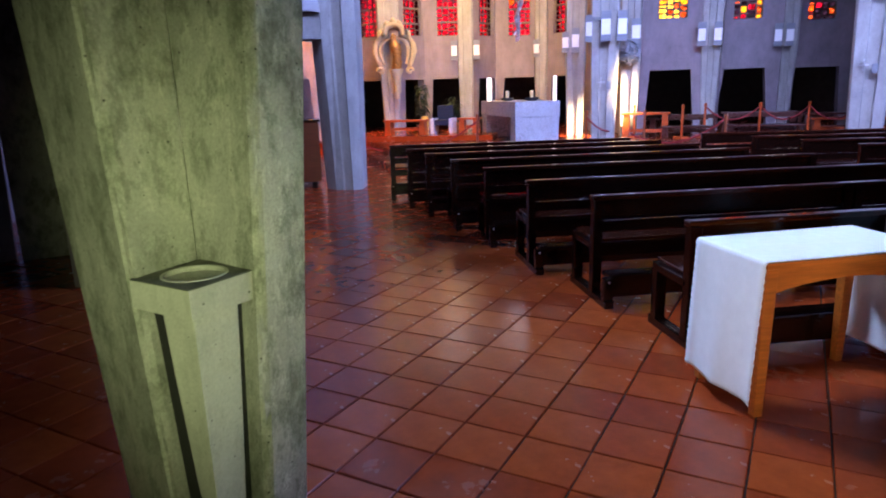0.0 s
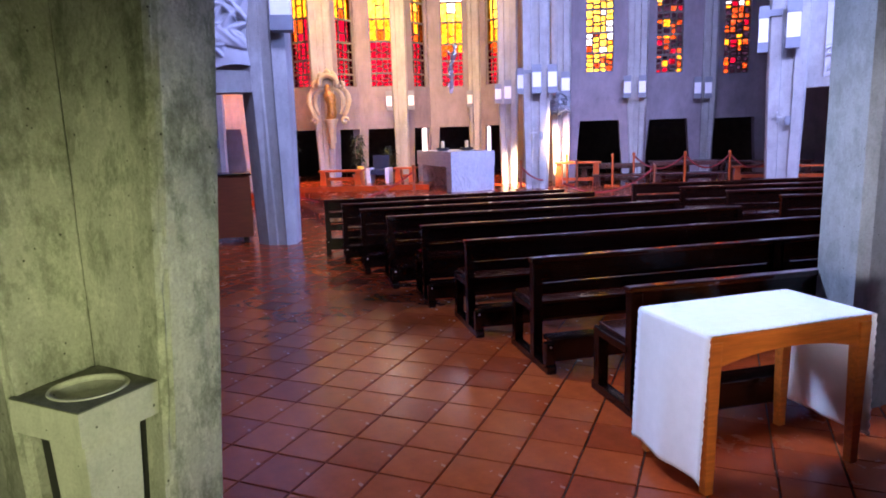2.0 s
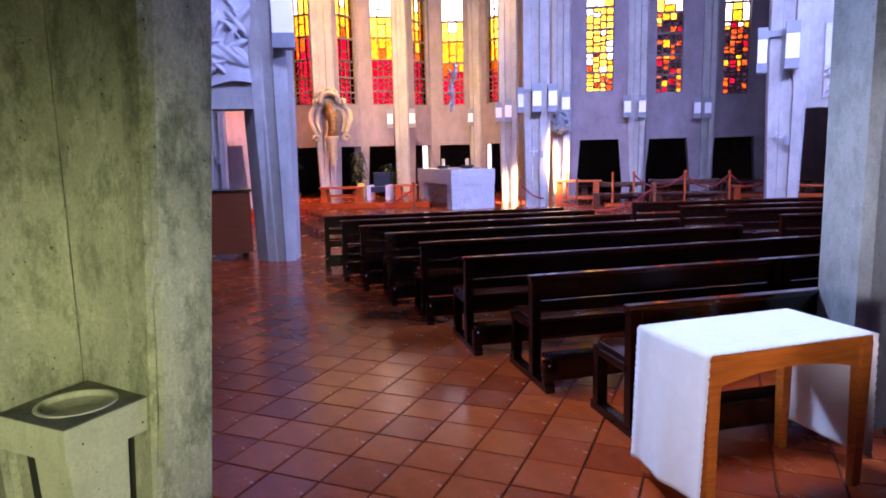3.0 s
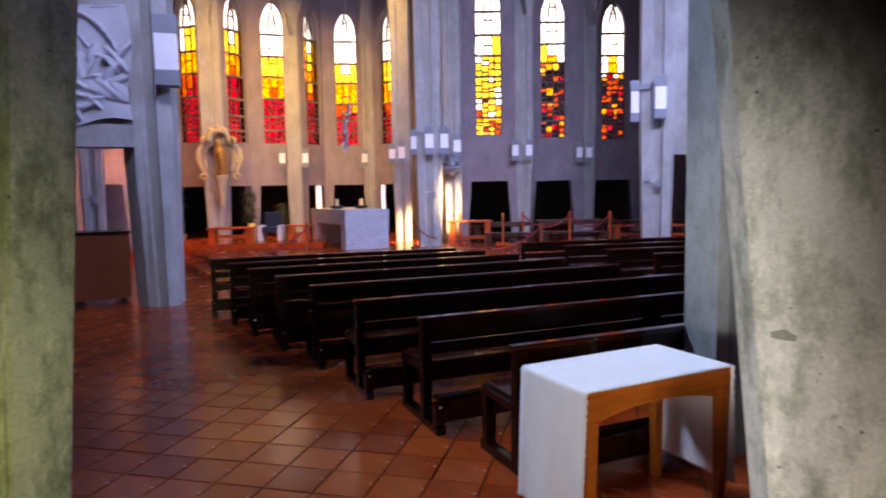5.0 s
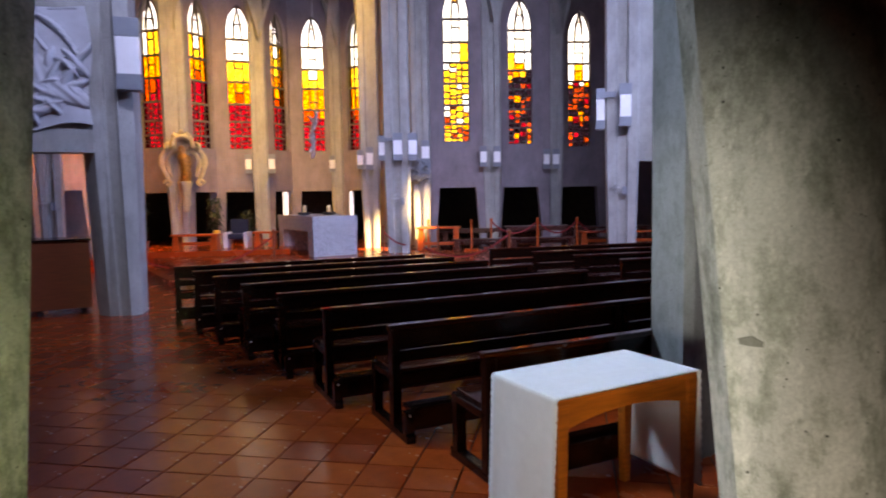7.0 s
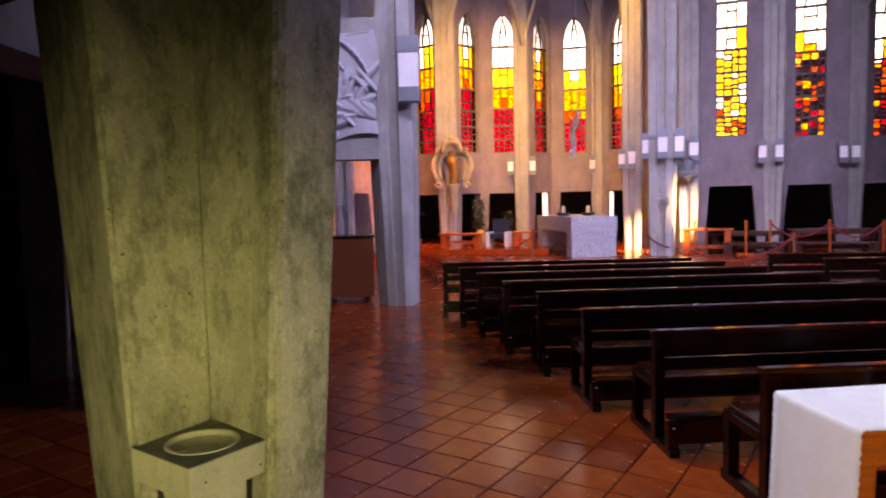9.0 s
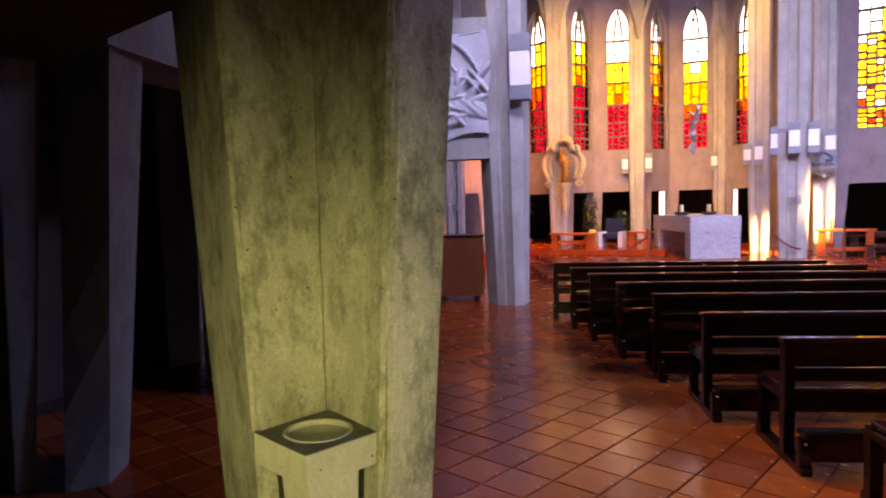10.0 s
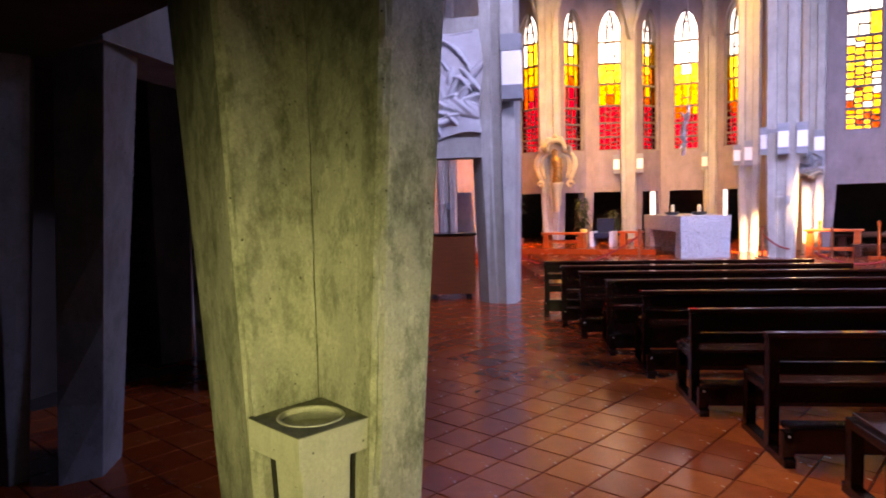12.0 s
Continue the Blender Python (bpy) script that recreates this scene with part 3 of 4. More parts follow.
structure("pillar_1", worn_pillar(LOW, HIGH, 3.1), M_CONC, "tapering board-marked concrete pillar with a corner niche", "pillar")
# face towards the nave: its brighter light put into a paler, streaked copy
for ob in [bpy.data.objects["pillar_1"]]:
    ob.data.materials.append(M_NAVE_LIT)
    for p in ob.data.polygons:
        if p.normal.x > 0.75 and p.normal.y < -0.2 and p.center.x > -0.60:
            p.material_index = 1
bm = bmesh.new()
rings, rnd = [], random.Random(21)
for k in range(13):
    t = k / 12
    x, y, lo, hi = -0.538 + 0.082 * t, 1.604 + 0.156 * t, 1.388 + rnd.uniform(-0.006, 0.006), 1.420 + rnd.uniform(-0.008, 0.010)
    rings.append([(x + e * 0.887, y - e * 0.465, q) for e, q in ((-0.004, lo), (0.0035, lo), (0.0035, hi), (-0.004, hi))])
loft(bm, rings)
part("repair_band", bm, M_MORTAR, bpy.data.objects["pillar_1"], "pale mortar repair band")
# stout rounded pillar on the other side of the entrance
LOW = [(1.405, 1.32), (1.388, 1.205), (1.448, 1.10), (1.53, 1.055), (1.60, 1.06), (1.66, 1.12), (1.80, 1.25), (1.8, 1.55), (1.6, 1.6)]
HIGH = [(1.225, 1.60), (1.213, 1.50), (1.32, 1.37), (1.46, 1.29), (1.60, 1.27), (1.71, 1.33), (1.95, 1.5), (1.95, 1.85), (1.6, 1.95)]


def rounded(pts, first, last, times=3):
    """Cuts the corners between two points of a plan until they read as a curve."""
    run = [Vector(p) for p in pts[first:last + 1]]
    for _ in range(times):
        run = [run[0]] + [a.lerp(b, t) for a, b in zip(run, run[1:]) for t in (0.25, 0.75)] + [run[-1]]
    return pts[:first] + [tuple(v) for v in run] + pts[last + 1:]


structure("pillar_2", prism(rounded(LOW, 1, 6), rounded(HIGH, 1, 6), -0.01, 3.1, 0.0, 6), M_CONC, "stout tapering concrete pillar at the entrance", "pillar")
# grey filler patch in its face
rnd = random.Random(8)
side, out = Vector((0.57, -0.82, 0)), Vector((-0.82, -0.57, 0))
rim = [(a, rnd.uniform(0.85, 1.15)) for a in [2 * math.pi * k / 14 for k in range(14)]]
rows = []
for depth, size in ((-0.012, 1.0), (0.001, 1.0), (0.0025, 0.86)):
    rows.append([Vector((1.352, 1.276, 1.312)) + out * depth + side * 0.030 * size * r * math.cos(a) + Vector((0, 0, 0.013 * size * r * math.sin(a) - 0.006 * math.cos(a) ** 2)) for a, r in rim])
part("filler_patch", loft(bmesh.new(), rows), M_RIM, bpy.data.objects["pillar_2"], "small grey filler patch")
# pillar behind the table
LOW = [(2.40, 3.82), (2.44, 3.50), (2.50, 3.48), (2.8, 3.62), (2.8, 3.95), (2.5, 4.0)]
HIGH = [(2.385, 3.82), (2.43, 3.46), (2.52, 3.45), (2.95, 3.65), (2.9, 4.1), (2.5, 4.1)]
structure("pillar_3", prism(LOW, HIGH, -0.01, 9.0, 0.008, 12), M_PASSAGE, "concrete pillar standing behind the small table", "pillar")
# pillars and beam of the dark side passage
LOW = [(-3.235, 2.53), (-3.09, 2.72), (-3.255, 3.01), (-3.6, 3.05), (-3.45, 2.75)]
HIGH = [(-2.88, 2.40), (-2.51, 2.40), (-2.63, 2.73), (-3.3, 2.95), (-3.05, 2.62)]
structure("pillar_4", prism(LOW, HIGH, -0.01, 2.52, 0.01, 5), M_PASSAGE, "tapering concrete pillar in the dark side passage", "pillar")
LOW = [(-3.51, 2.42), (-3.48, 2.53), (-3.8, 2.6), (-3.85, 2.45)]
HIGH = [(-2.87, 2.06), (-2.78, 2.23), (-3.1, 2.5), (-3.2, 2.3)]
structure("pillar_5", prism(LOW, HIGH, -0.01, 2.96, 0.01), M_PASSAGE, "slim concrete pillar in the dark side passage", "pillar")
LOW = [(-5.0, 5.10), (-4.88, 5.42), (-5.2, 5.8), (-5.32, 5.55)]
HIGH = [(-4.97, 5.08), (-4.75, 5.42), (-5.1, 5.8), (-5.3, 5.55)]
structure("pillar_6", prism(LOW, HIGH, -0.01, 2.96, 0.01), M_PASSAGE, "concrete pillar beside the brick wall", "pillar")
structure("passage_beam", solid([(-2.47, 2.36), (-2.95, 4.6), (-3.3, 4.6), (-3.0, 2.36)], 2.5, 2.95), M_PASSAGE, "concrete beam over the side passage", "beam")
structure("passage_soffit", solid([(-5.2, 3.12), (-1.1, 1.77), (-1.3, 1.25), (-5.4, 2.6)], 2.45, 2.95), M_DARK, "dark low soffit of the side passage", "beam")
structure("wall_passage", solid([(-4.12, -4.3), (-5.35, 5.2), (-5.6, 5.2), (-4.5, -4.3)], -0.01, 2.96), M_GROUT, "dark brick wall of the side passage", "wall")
# hidden behind pillar_1; added to stop nave light entering the side passage
structure("wall_nave_light_block", solid([(-4.75, 5.5), (-3.25, 6.75), (-2.75, 6.4), (-2.35, 5.3), (-2.45, 5.2), (-2.95, 6.3), (-3.3, 6.5), (-4.75, 5.35)], -0.01, 3.0), M_CONC, "unseen concrete wall added to keep nave light out of the side passage", "wall")
structure("wall_side", solid([(-5.3, 5.4), (-7.6, 9.0), (-7.9, 9.0), (-5.6, 5.4)], -0.01, 9.0), M_WALL, "plain concrete wall of the side aisle", "wall")

# pier carrying the relief, wall band over the side opening, window above it
LOW = [(-3.12, 10.15), (-2.894, 9.96), (-2.76, 9.945), (-2.74, 9.97), (-2.62, 9.95), (-2.60, 9.92), (-2.47, 10.03), (-2.50, 10.45), (-3.1, 10.45)]
HIGH = [(-3.18, 10.1), (-2.93, 9.82), (-2.80, 9.86), (-2.78, 9.90), (-2.64, 9.90), (-2.61, 9.86), (-2.43, 9.98), (-2.47, 10.5), (-3.16, 10.45)]
structure("pier_relief_1", prism(LOW, HIGH, -0.01, 2.36, 0.006), M_PIER, "pale concrete pier beside the side opening", "pier")
structure("pier_relief_2", prism(HIGH[1:8] + [(-2.93, 10.45)], HIGH[1:8] + [(-2.93, 10.45)], 2.36, 9.0, 0.006), M_PIER, "pale concrete pier rising over the side opening", "pier")
structure("lintel_relief", solid([(-6.2, 8.95), (-2.935, 9.815), (-2.935, 10.25), (-6.2, 9.4)], 2.36, 4.55), M_PIER, "concrete wall band carrying a carved relief", "wall")
structure("lintel_upper", solid([(-6.2, 8.95), (-4.3, 9.45), (-4.3, 9.87), (-6.2, 9.4)], 4.56, 9.0), M_PIER, "concrete wall above the side aisle", "wall")
structure("wall_band_east", solid([(7.15, 13.80), (10.5, 12.45), (10.6, 12.75), (7.2, 14.15)], 2.36, 9.0), M_PIER, "concrete wall band over the opposite side opening", "wall")
rib("pier_aisle_1", -5.78, 15.6, 0.42, 0.5, 18, 0, label="concrete pier of the far side aisle")
rib("pier_aisle_2", -6.6, 14.9, 0.5, 0.6, 18, 0, label="concrete pier of the far side aisle")
structure("wall_aisle", solid([(-10, 18.0), (-5.0, 19.3), (-5.0, 19.5), (-10, 18.3)], 0, 9.0), M_WALL, "concrete wall of the far side aisle", "wall")

# ---- furniture ----


def pew(length, deg, x, y, left_end=True, right_end=True, z=0.0):
    """Local x runs along the pew, y towards the altar; the origin is the top of the back at its left end, on the floor."""
    ob = thing("pew", "dark-stained oak church pew with kneeler", "pew", "pews in the nave", turned(deg, x, y, z))
    part("backrest", one_box(0.04, length - 0.04, -0.005, 0.03, 0.605, 0.745, 0.006), M_PEW, ob)
    part("lower_back_board", one_box(0.04, length - 0.04, 0.0, 0.028, 0.495, 0.58, 0.005), M_PEW, ob)
    part("lower_rail", one_box(0.04, length - 0.04, 0.03, 0.06, 0.31, 0.405, 0.004), M_PEW, ob)
    part("top_rail", one_box(-0.01, length + 0.01, -0.02, 0.05, 0.735, 0.77, 0.01), M_SEAT, ob)
    part("seat", one_box(0.03, length - 0.03, 0.05, 0.44, 0.41, 0.438, 0.008, Matrix.Rotation(radians(2.2), 4, 'X')), M_SEAT, ob, "polished red-brown seat plank")
    part("kneeler", one_box(0.05, length - 0.05, -0.24, -0.08, 0.2, 0.235, 0.008), M_PEW, ob)
    part("kneeler_rail", one_box(0.07, length - 0.07, -0.225, -0.195, 0.07, 0.2, 0.004), M_PEW, ob)
    ends = ([0.035] if left_end else []) + ([length - 0.035] if right_end else []) + ([length / 2] if length > 3 else [])
    for u in ends:
        bm = bmesh.new()
        w = 0.035
        box(bm, u - w, u + w, -0.03, 0.045, 0.03, 0.74, 0.008)
        box(bm, u - w, u + w, 0.36, 0.43, 0.03, 0.43, 0.008)
        box(bm, u - w, u + w, 0.0, 0.42, 0.37, 0.42, 0.008)
        box(bm, u - w, u + w, -0.28, 0.46, 0.0, 0.06, 0.01)
        box(bm, u - w, u + w, -0.26, -0.2, 0.03, 0.22, 0.008)
        side = part("end_frame", bm, M_PEW, ob)
        if u < 0.1:
            part("bolt", lathe([(0.007, 0.0), (0.007, 0.003), (0.004, 0.005)], 10, pose(u, -0.26, 0.19, 90, 0, 0)), M_STEEL, side, "bright steel bolt head")
    return ob


PEWS = [(1.19, 3.47, 16.5), (0.727, 4.403, 16), (0.255, 5.253, 15.5), (-0.187, 6.226, 15), (-0.627, 7.038, 15), (-1.054, 7.841, 13.6), (-1.42, 8.53, 13.2), (-1.808, 9.202, 11)]
for x, y, deg in PEWS:
    c, s = math.cos(radians(deg)), math.sin(radians(deg))
    pew(2.05, deg, x, y)
    pew(1.53, deg, x + 2.07 * c, y + 2.07 * s, True, True)
for x, y, deg in [(2.916, 10.521, 6), (3.434, 9.741, 5), (3.831, 8.977, 4), (4.2, 8.2, 4), (4.55, 7.4, 4)]:
    pew(3.4, deg, x, y)


def small_table():
    deg = 19.5
    ob = thing("side_table", "varnished beech table with curved apron, under a white cloth", "table", at=turned(deg, 1.329, 2.600))
    L, D = 0.905, 0.508
    part("tabletop", one_box(0, L, 0, D, 0.72, 0.748, 0.004), M_OAK, ob)
    for x in (0.03, L - 0.03):
        for y in (0.03, D - 0.03):
            lo, hi = 0.022, 0.032
            part("leg", prism([(x - lo, y - lo), (x + lo, y - lo), (x + lo, y + lo), (x - lo, y + lo)],
                              [(x - hi, y - hi), (x + hi, y - hi), (x + hi, y + hi), (x - hi, y + hi)], 0.0, 0.72, 0.004), M_OAK, ob)

    def apron(x0, x1, y0, y1, along):
        bm, n, rows = bmesh.new(), 12, []
        for k in range(n + 1):
            t = k / n
            z = 0.60 + 0.05 * (1 - (2 * t - 1) ** 2)
            if along == "x":
                x = x0 + (x1 - x0) * t
                rows.append([(x, y0, z), (x, y1, z), (x, y1, 0.72), (x, y0, 0.72)])
            else:
                y = y0 + (y1 - y0) * t
                rows.append([(x0, y, z), (x1, y, z), (x1, y, 0.72), (x0, y, 0.72)])
        return loft(bm, rows)
    part("apron", apron(0.06, L - 0.06, 0.015, 0.04, "x"), M_OAK, ob)
    part("apron", apron(0.06, L - 0.06, D - 0.04, D - 0.015, "x"), M_OAK, ob)
    part("apron", apron(0.015, 0.04, 0.06, D - 0.06, "y"), M_OAK, ob)
    part("apron", apron(L - 0.04, L - 0.015, 0.06, D - 0.06, "y"), M_OAK, ob)
    # cloth hanging over both short ends
    bm = bmesh.new()
    prof = []
    n = 40
    for k in range(n + 1):
        prof.append((-0.012 - 0.03 * (1 - k / n), 0.075 + (0.752 - 0.09) * k / n))
    prof += [(-0.011, 0.7545), (-0.006, 0.756), (0.004, 0.7565)]
    for k in range(1, 60):
        prof.append((0.004 + (L + 0.002) * k / 59, 0.7565))
    prof += [(L + 0.012, 0.7555), (L + 0.014, 0.754)]
    for k in range(n + 1):
        prof.append((L + 0.014 + 0.008 * k / n, 0.752 - (0.752 - 0.14) * k / n))
    rows = []
    m = 16
    rnd = random.Random(5)
    for i, (u, q) in enumerate(prof):
        row = []
        for j in range(m + 1):
            v = -0.012 + (D + 0.024) * j / m
            drop = max(0.0, 0.75 - q)
            w = (0.006 if u > 0.4 else 0.013) * drop / 0.6 * math.sin(v * 17 + (1.0 if u > 0.4 else 0.2)) + 0.004 * drop * math.sin(v * 43)
            row.append((u + (w if drop > 0 else 0), v + (0.0045 * math.sin(u * 150 + q * 150) + rnd.uniform(-0.0012, 0.0012)) * (1 if j in (0, m) else 0), q))
        rows.append(row)
    loft(bm, rows, cap=False, closed=False)
    cloth = finish(bm, "tablecloth", M_CLOTH, None, "", True)
    cloth.matrix_world = turned(deg, 1.329, 2.600)
    tagged(cloth, "white linen cloth hanging over both ends of the table", "tablecloth")
    sol = cloth.modifiers.new("thick", 'SOLIDIFY')
    sol.thickness, sol.offset = 0.004, 1.0


small_table()

# stoup in the pillar's niche
stoup = thing("holy_water_stoup", "square cast-concrete holy water stoup on a tapering post", "stoup", at=turned(-23.0, -0.677, 1.335) @ Matrix.Diagonal((0.975, 0.94, 1.0, 1.0)))


def stoup_parts():
    S = 0.285
    bm = bmesh.new()
    n = 32
    z0, z1 = 0.90, 0.99
    # square rim with a round hole
    sq, ci, cb = [], [], []
    for i in range(n):
        a = 2 * math.pi * i / n
        c, s = math.cos(a), math.sin(a)
        k = S / 2 / max(abs(c), abs(s))
        sq.append((S / 2 + k * c, S / 2 + k * s))
        ci.append((S / 2 + 0.105 * c, S / 2 + 0.105 * s))
        cb.append((S / 2 + 0.075 * c, S / 2 + 0.075 * s))
    rings = [[(x, y, z0) for x, y in sq], [(x, y, z1) for x, y in sq], [(x, y, z1) for x, y in ci], [(x, y, z1 - 0.012) for x, y in ci],
             [(x, y, z1 - 0.027) for x, y in cb]]
    loft(bm, rings)
    bmesh.ops.rotate(bm, verts=bm.verts[:], cent=(0, 0, 0), matrix=Matrix.Rotation(radians(90), 3, 'Z'))
    top = bmesh.new()
    loft(top, [[(x, y, z1 + 0.001) for x, y in sq], [(x, y, z1 + 0.004) for x, y in sq], [(x * 0.96 + S * 0.02, y * 0.96 + S * 0.02, z1 + 0.004) for x, y in ci], [(x * 0.96 + S * 0.02, y * 0.96 + S * 0.02, z1 + 0.001) for x, y in ci]], cap=False)
    bmesh.ops.rotate(top, verts=top.verts[:], cent=(0, 0, 0), matrix=Matrix.Rotation(radians(90), 3, 'Z'))
    part("rim", top, M_RIM, stoup, "dark damp top of the rim")
    lip = bmesh.new()
    rows = []
    for r, q in ((0.094, z1 + 0.002), (0.097, z1 + 0.007), (0.106, z1 + 0.007), (0.109, z1 + 0.003)):
        rows.append([(S / 2 + r * math.cos(2 * math.pi * i / n), S / 2 + r * math.sin(2 * math.pi * i / n), q) for i in range(n)])
    loft(lip, rows, cap=False)
    bmesh.ops.rotate(lip, verts=lip.verts[:], cent=(0, 0, 0), matrix=Matrix.Rotation(radians(90), 3, 'Z'))
    part("lip", lip, M_CAST, stoup, "pale worn lip of the basin")
    part("basin", bm, M_CAST, stoup, "worn concrete rim with a round basin")
    bm = prism([(-0.10, 0.035), (-0.03, 0.035), (-0.03, 0.15), (-0.10, 0.15)], [(-0.168, 0.02), (-0.02, 0.02), (-0.02, 0.203), (-0.168, 0.203)], 0.16, 0.90, 0.008, 4)
    part("post", bm, M_CAST, stoup, "paler smooth concrete post")
    part("foot_block", one_box(-0.11, -0.04, 0.045, 0.14, 0.0, 0.16, 0.006), M_CONC, stoup)
    # black sheets imitate the deep shade in the gaps beside the post
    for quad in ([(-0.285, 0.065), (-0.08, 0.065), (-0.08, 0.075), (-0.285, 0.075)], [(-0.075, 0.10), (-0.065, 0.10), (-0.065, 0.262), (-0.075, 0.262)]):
        part("shade_sheet", solid(quad, 0.002, 0.895), M_BLACK, stoup, "black sheet standing in for the shade beside the post")


stoup_parts()

# altar: granite slab on two granite blocks
altar = thing("altar", "massive grey granite altar on the platform", "altar", at=turned(22, -0.14, 15.50, DAIS))
part("slab", one_box(0, 1.14, 0.0, 2.66, 0.59, 0.96, 0.012), M_GRANITE, altar, "thick pale granite slab")
part("support", one_box(0.015, 1.125, 0.02, 0.38, 0.0, 0.59, 0.01), M_GRANITE, altar)
part("support", one_box(0.015, 1.125, 2.26, 2.64, 0.0, 0.59, 0.01), M_GRANITE, altar)
ALTAR = turned(22, -0.14, 15.50, DAIS + 0.96)


def candle(name, label, m, r, h, wax, dish=False):
    ob = thing(name, label, "candle", "candles on the altar", m)
    part("wax", lathe([(r * 0.96, 0.0), (r, 0.02), (r, h * 0.9), (r * 0.93, h - 0.01), (r * 0.6, h)], 18), wax, ob)
    part("wick", tube([(0, 0, h - 0.005), (0.002, 0, h + 0.02), (0.008, 0, h + 0.035)], 0.003, 6), M_BLACK, ob)
    if dish:
        part("dish", lathe([(0.10, 0.001), (0.16, 0.03), (0.17, 0.08), (0.15, 0.085), (r + 0.002, 0.03)], 20), M_BLACK, ob)
    return ob


# wax is given its own glow to imitate its blown-out brightness
M_BRIGHT = glowing("glow_added_white_wax", (1.0, 0.93, 0.78), 1.6)
candle("altar_candle", "tall white altar candle with glow added for its brightness", ALTAR @ pose(0.12, 2.3, 0), 0.065, 0.60, M_BRIGHT)
candle("altar_candle", "tall white altar candle with glow added for its brightness", ALTAR @ pose(1.06, 0.14, 0), 0.04, 0.58, M_BRIGHT)
candle("pillar_candle", "short ivory candle in a black iron dish", ALTAR @ pose(0.2, 1.1, 0), 0.045, 0.25, M_WAX, True)
candle("pillar_candle", "short ivory candle in a black iron dish", ALTAR @ pose(0.70, 0.72, 0), 0.045, 0.25, M_WAX, True)


def wall_lamp(x, y, z, deg, h, w, group="wall lamps on the piers"):
    """Upright box lamp: metal caps above and below an opal glass body, on a bracket."""
    ob = thing("wall_lamp", "upright wall lamp with opal glass between grey metal caps", "lamp", group, turned(deg, x, y, z))
    d = w * 0.8
    part("glass", one_box(-w / 2, w / 2, -d / 2, d / 2, -h * 0.28, h * 0.24, 0.008), M_LAMPGLASS, ob)
    part("top_cap", one_box(-w / 2 - 0.01, w / 2 + 0.01, -d / 2 - 0.01, d / 2 + 0.01, h * 0.24, h * 0.5, 0.006), M_CAP, ob)
    part("bottom_cap", one_box(-w / 2 - 0.01, w / 2 + 0.01, -d / 2 - 0.01, d / 2 + 0.01, -h * 0.5, -h * 0.28, 0.006), M_CAP, ob)
    part("bracket", one_box(-w * 0.25, w * 0.25, d / 2, d / 2 + 0.25, h * 0.28, h * 0.42, 0.004), M_CAP, ob)
    return ob


for x, y, z, deg, h, w in [(-2.09, 20.05, 2.70, 5, 0.56, 0.17), (-1.42, 20.1, 2.70, 0, 0.56, 0.17), (0.36, 20.95, 2.72, -6, 0.52, 0.16), (1.1, 17.65, 2.66, -5, 0.5, 0.16),
                           (1.34, 17.42, 2.68, -5, 0.6, 0.17), (1.57, 16.05, 2.84, -100, 0.60, 0.17), (1.93, 15.80, 2.86, -8, 0.66, 0.2), (2.3, 15.82, 2.86, -8, 0.66, 0.2), (2.78, 17.0, 2.81, -10, 0.6, 0.2),
                           (4.4, 17.3, 2.7, -14, 0.56, 0.17), (4.78, 17.3, 2.7, -14, 0.56, 0.17), (6.52, 18.3, 2.68, -16, 0.56, 0.17), (6.83, 18.38, 2.68, -16, 0.56, 0.17),
                           (6.33, 13.95, 3.53, -112, 0.90, 0.22), (6.75, 13.58, 3.58, -22, 0.92, 0.24)]:
    wall_lamp(x, y, z, deg, h, w)
wall_lamp(-2.40, 9.78, 3.70, 10, 0.98, 0.30)


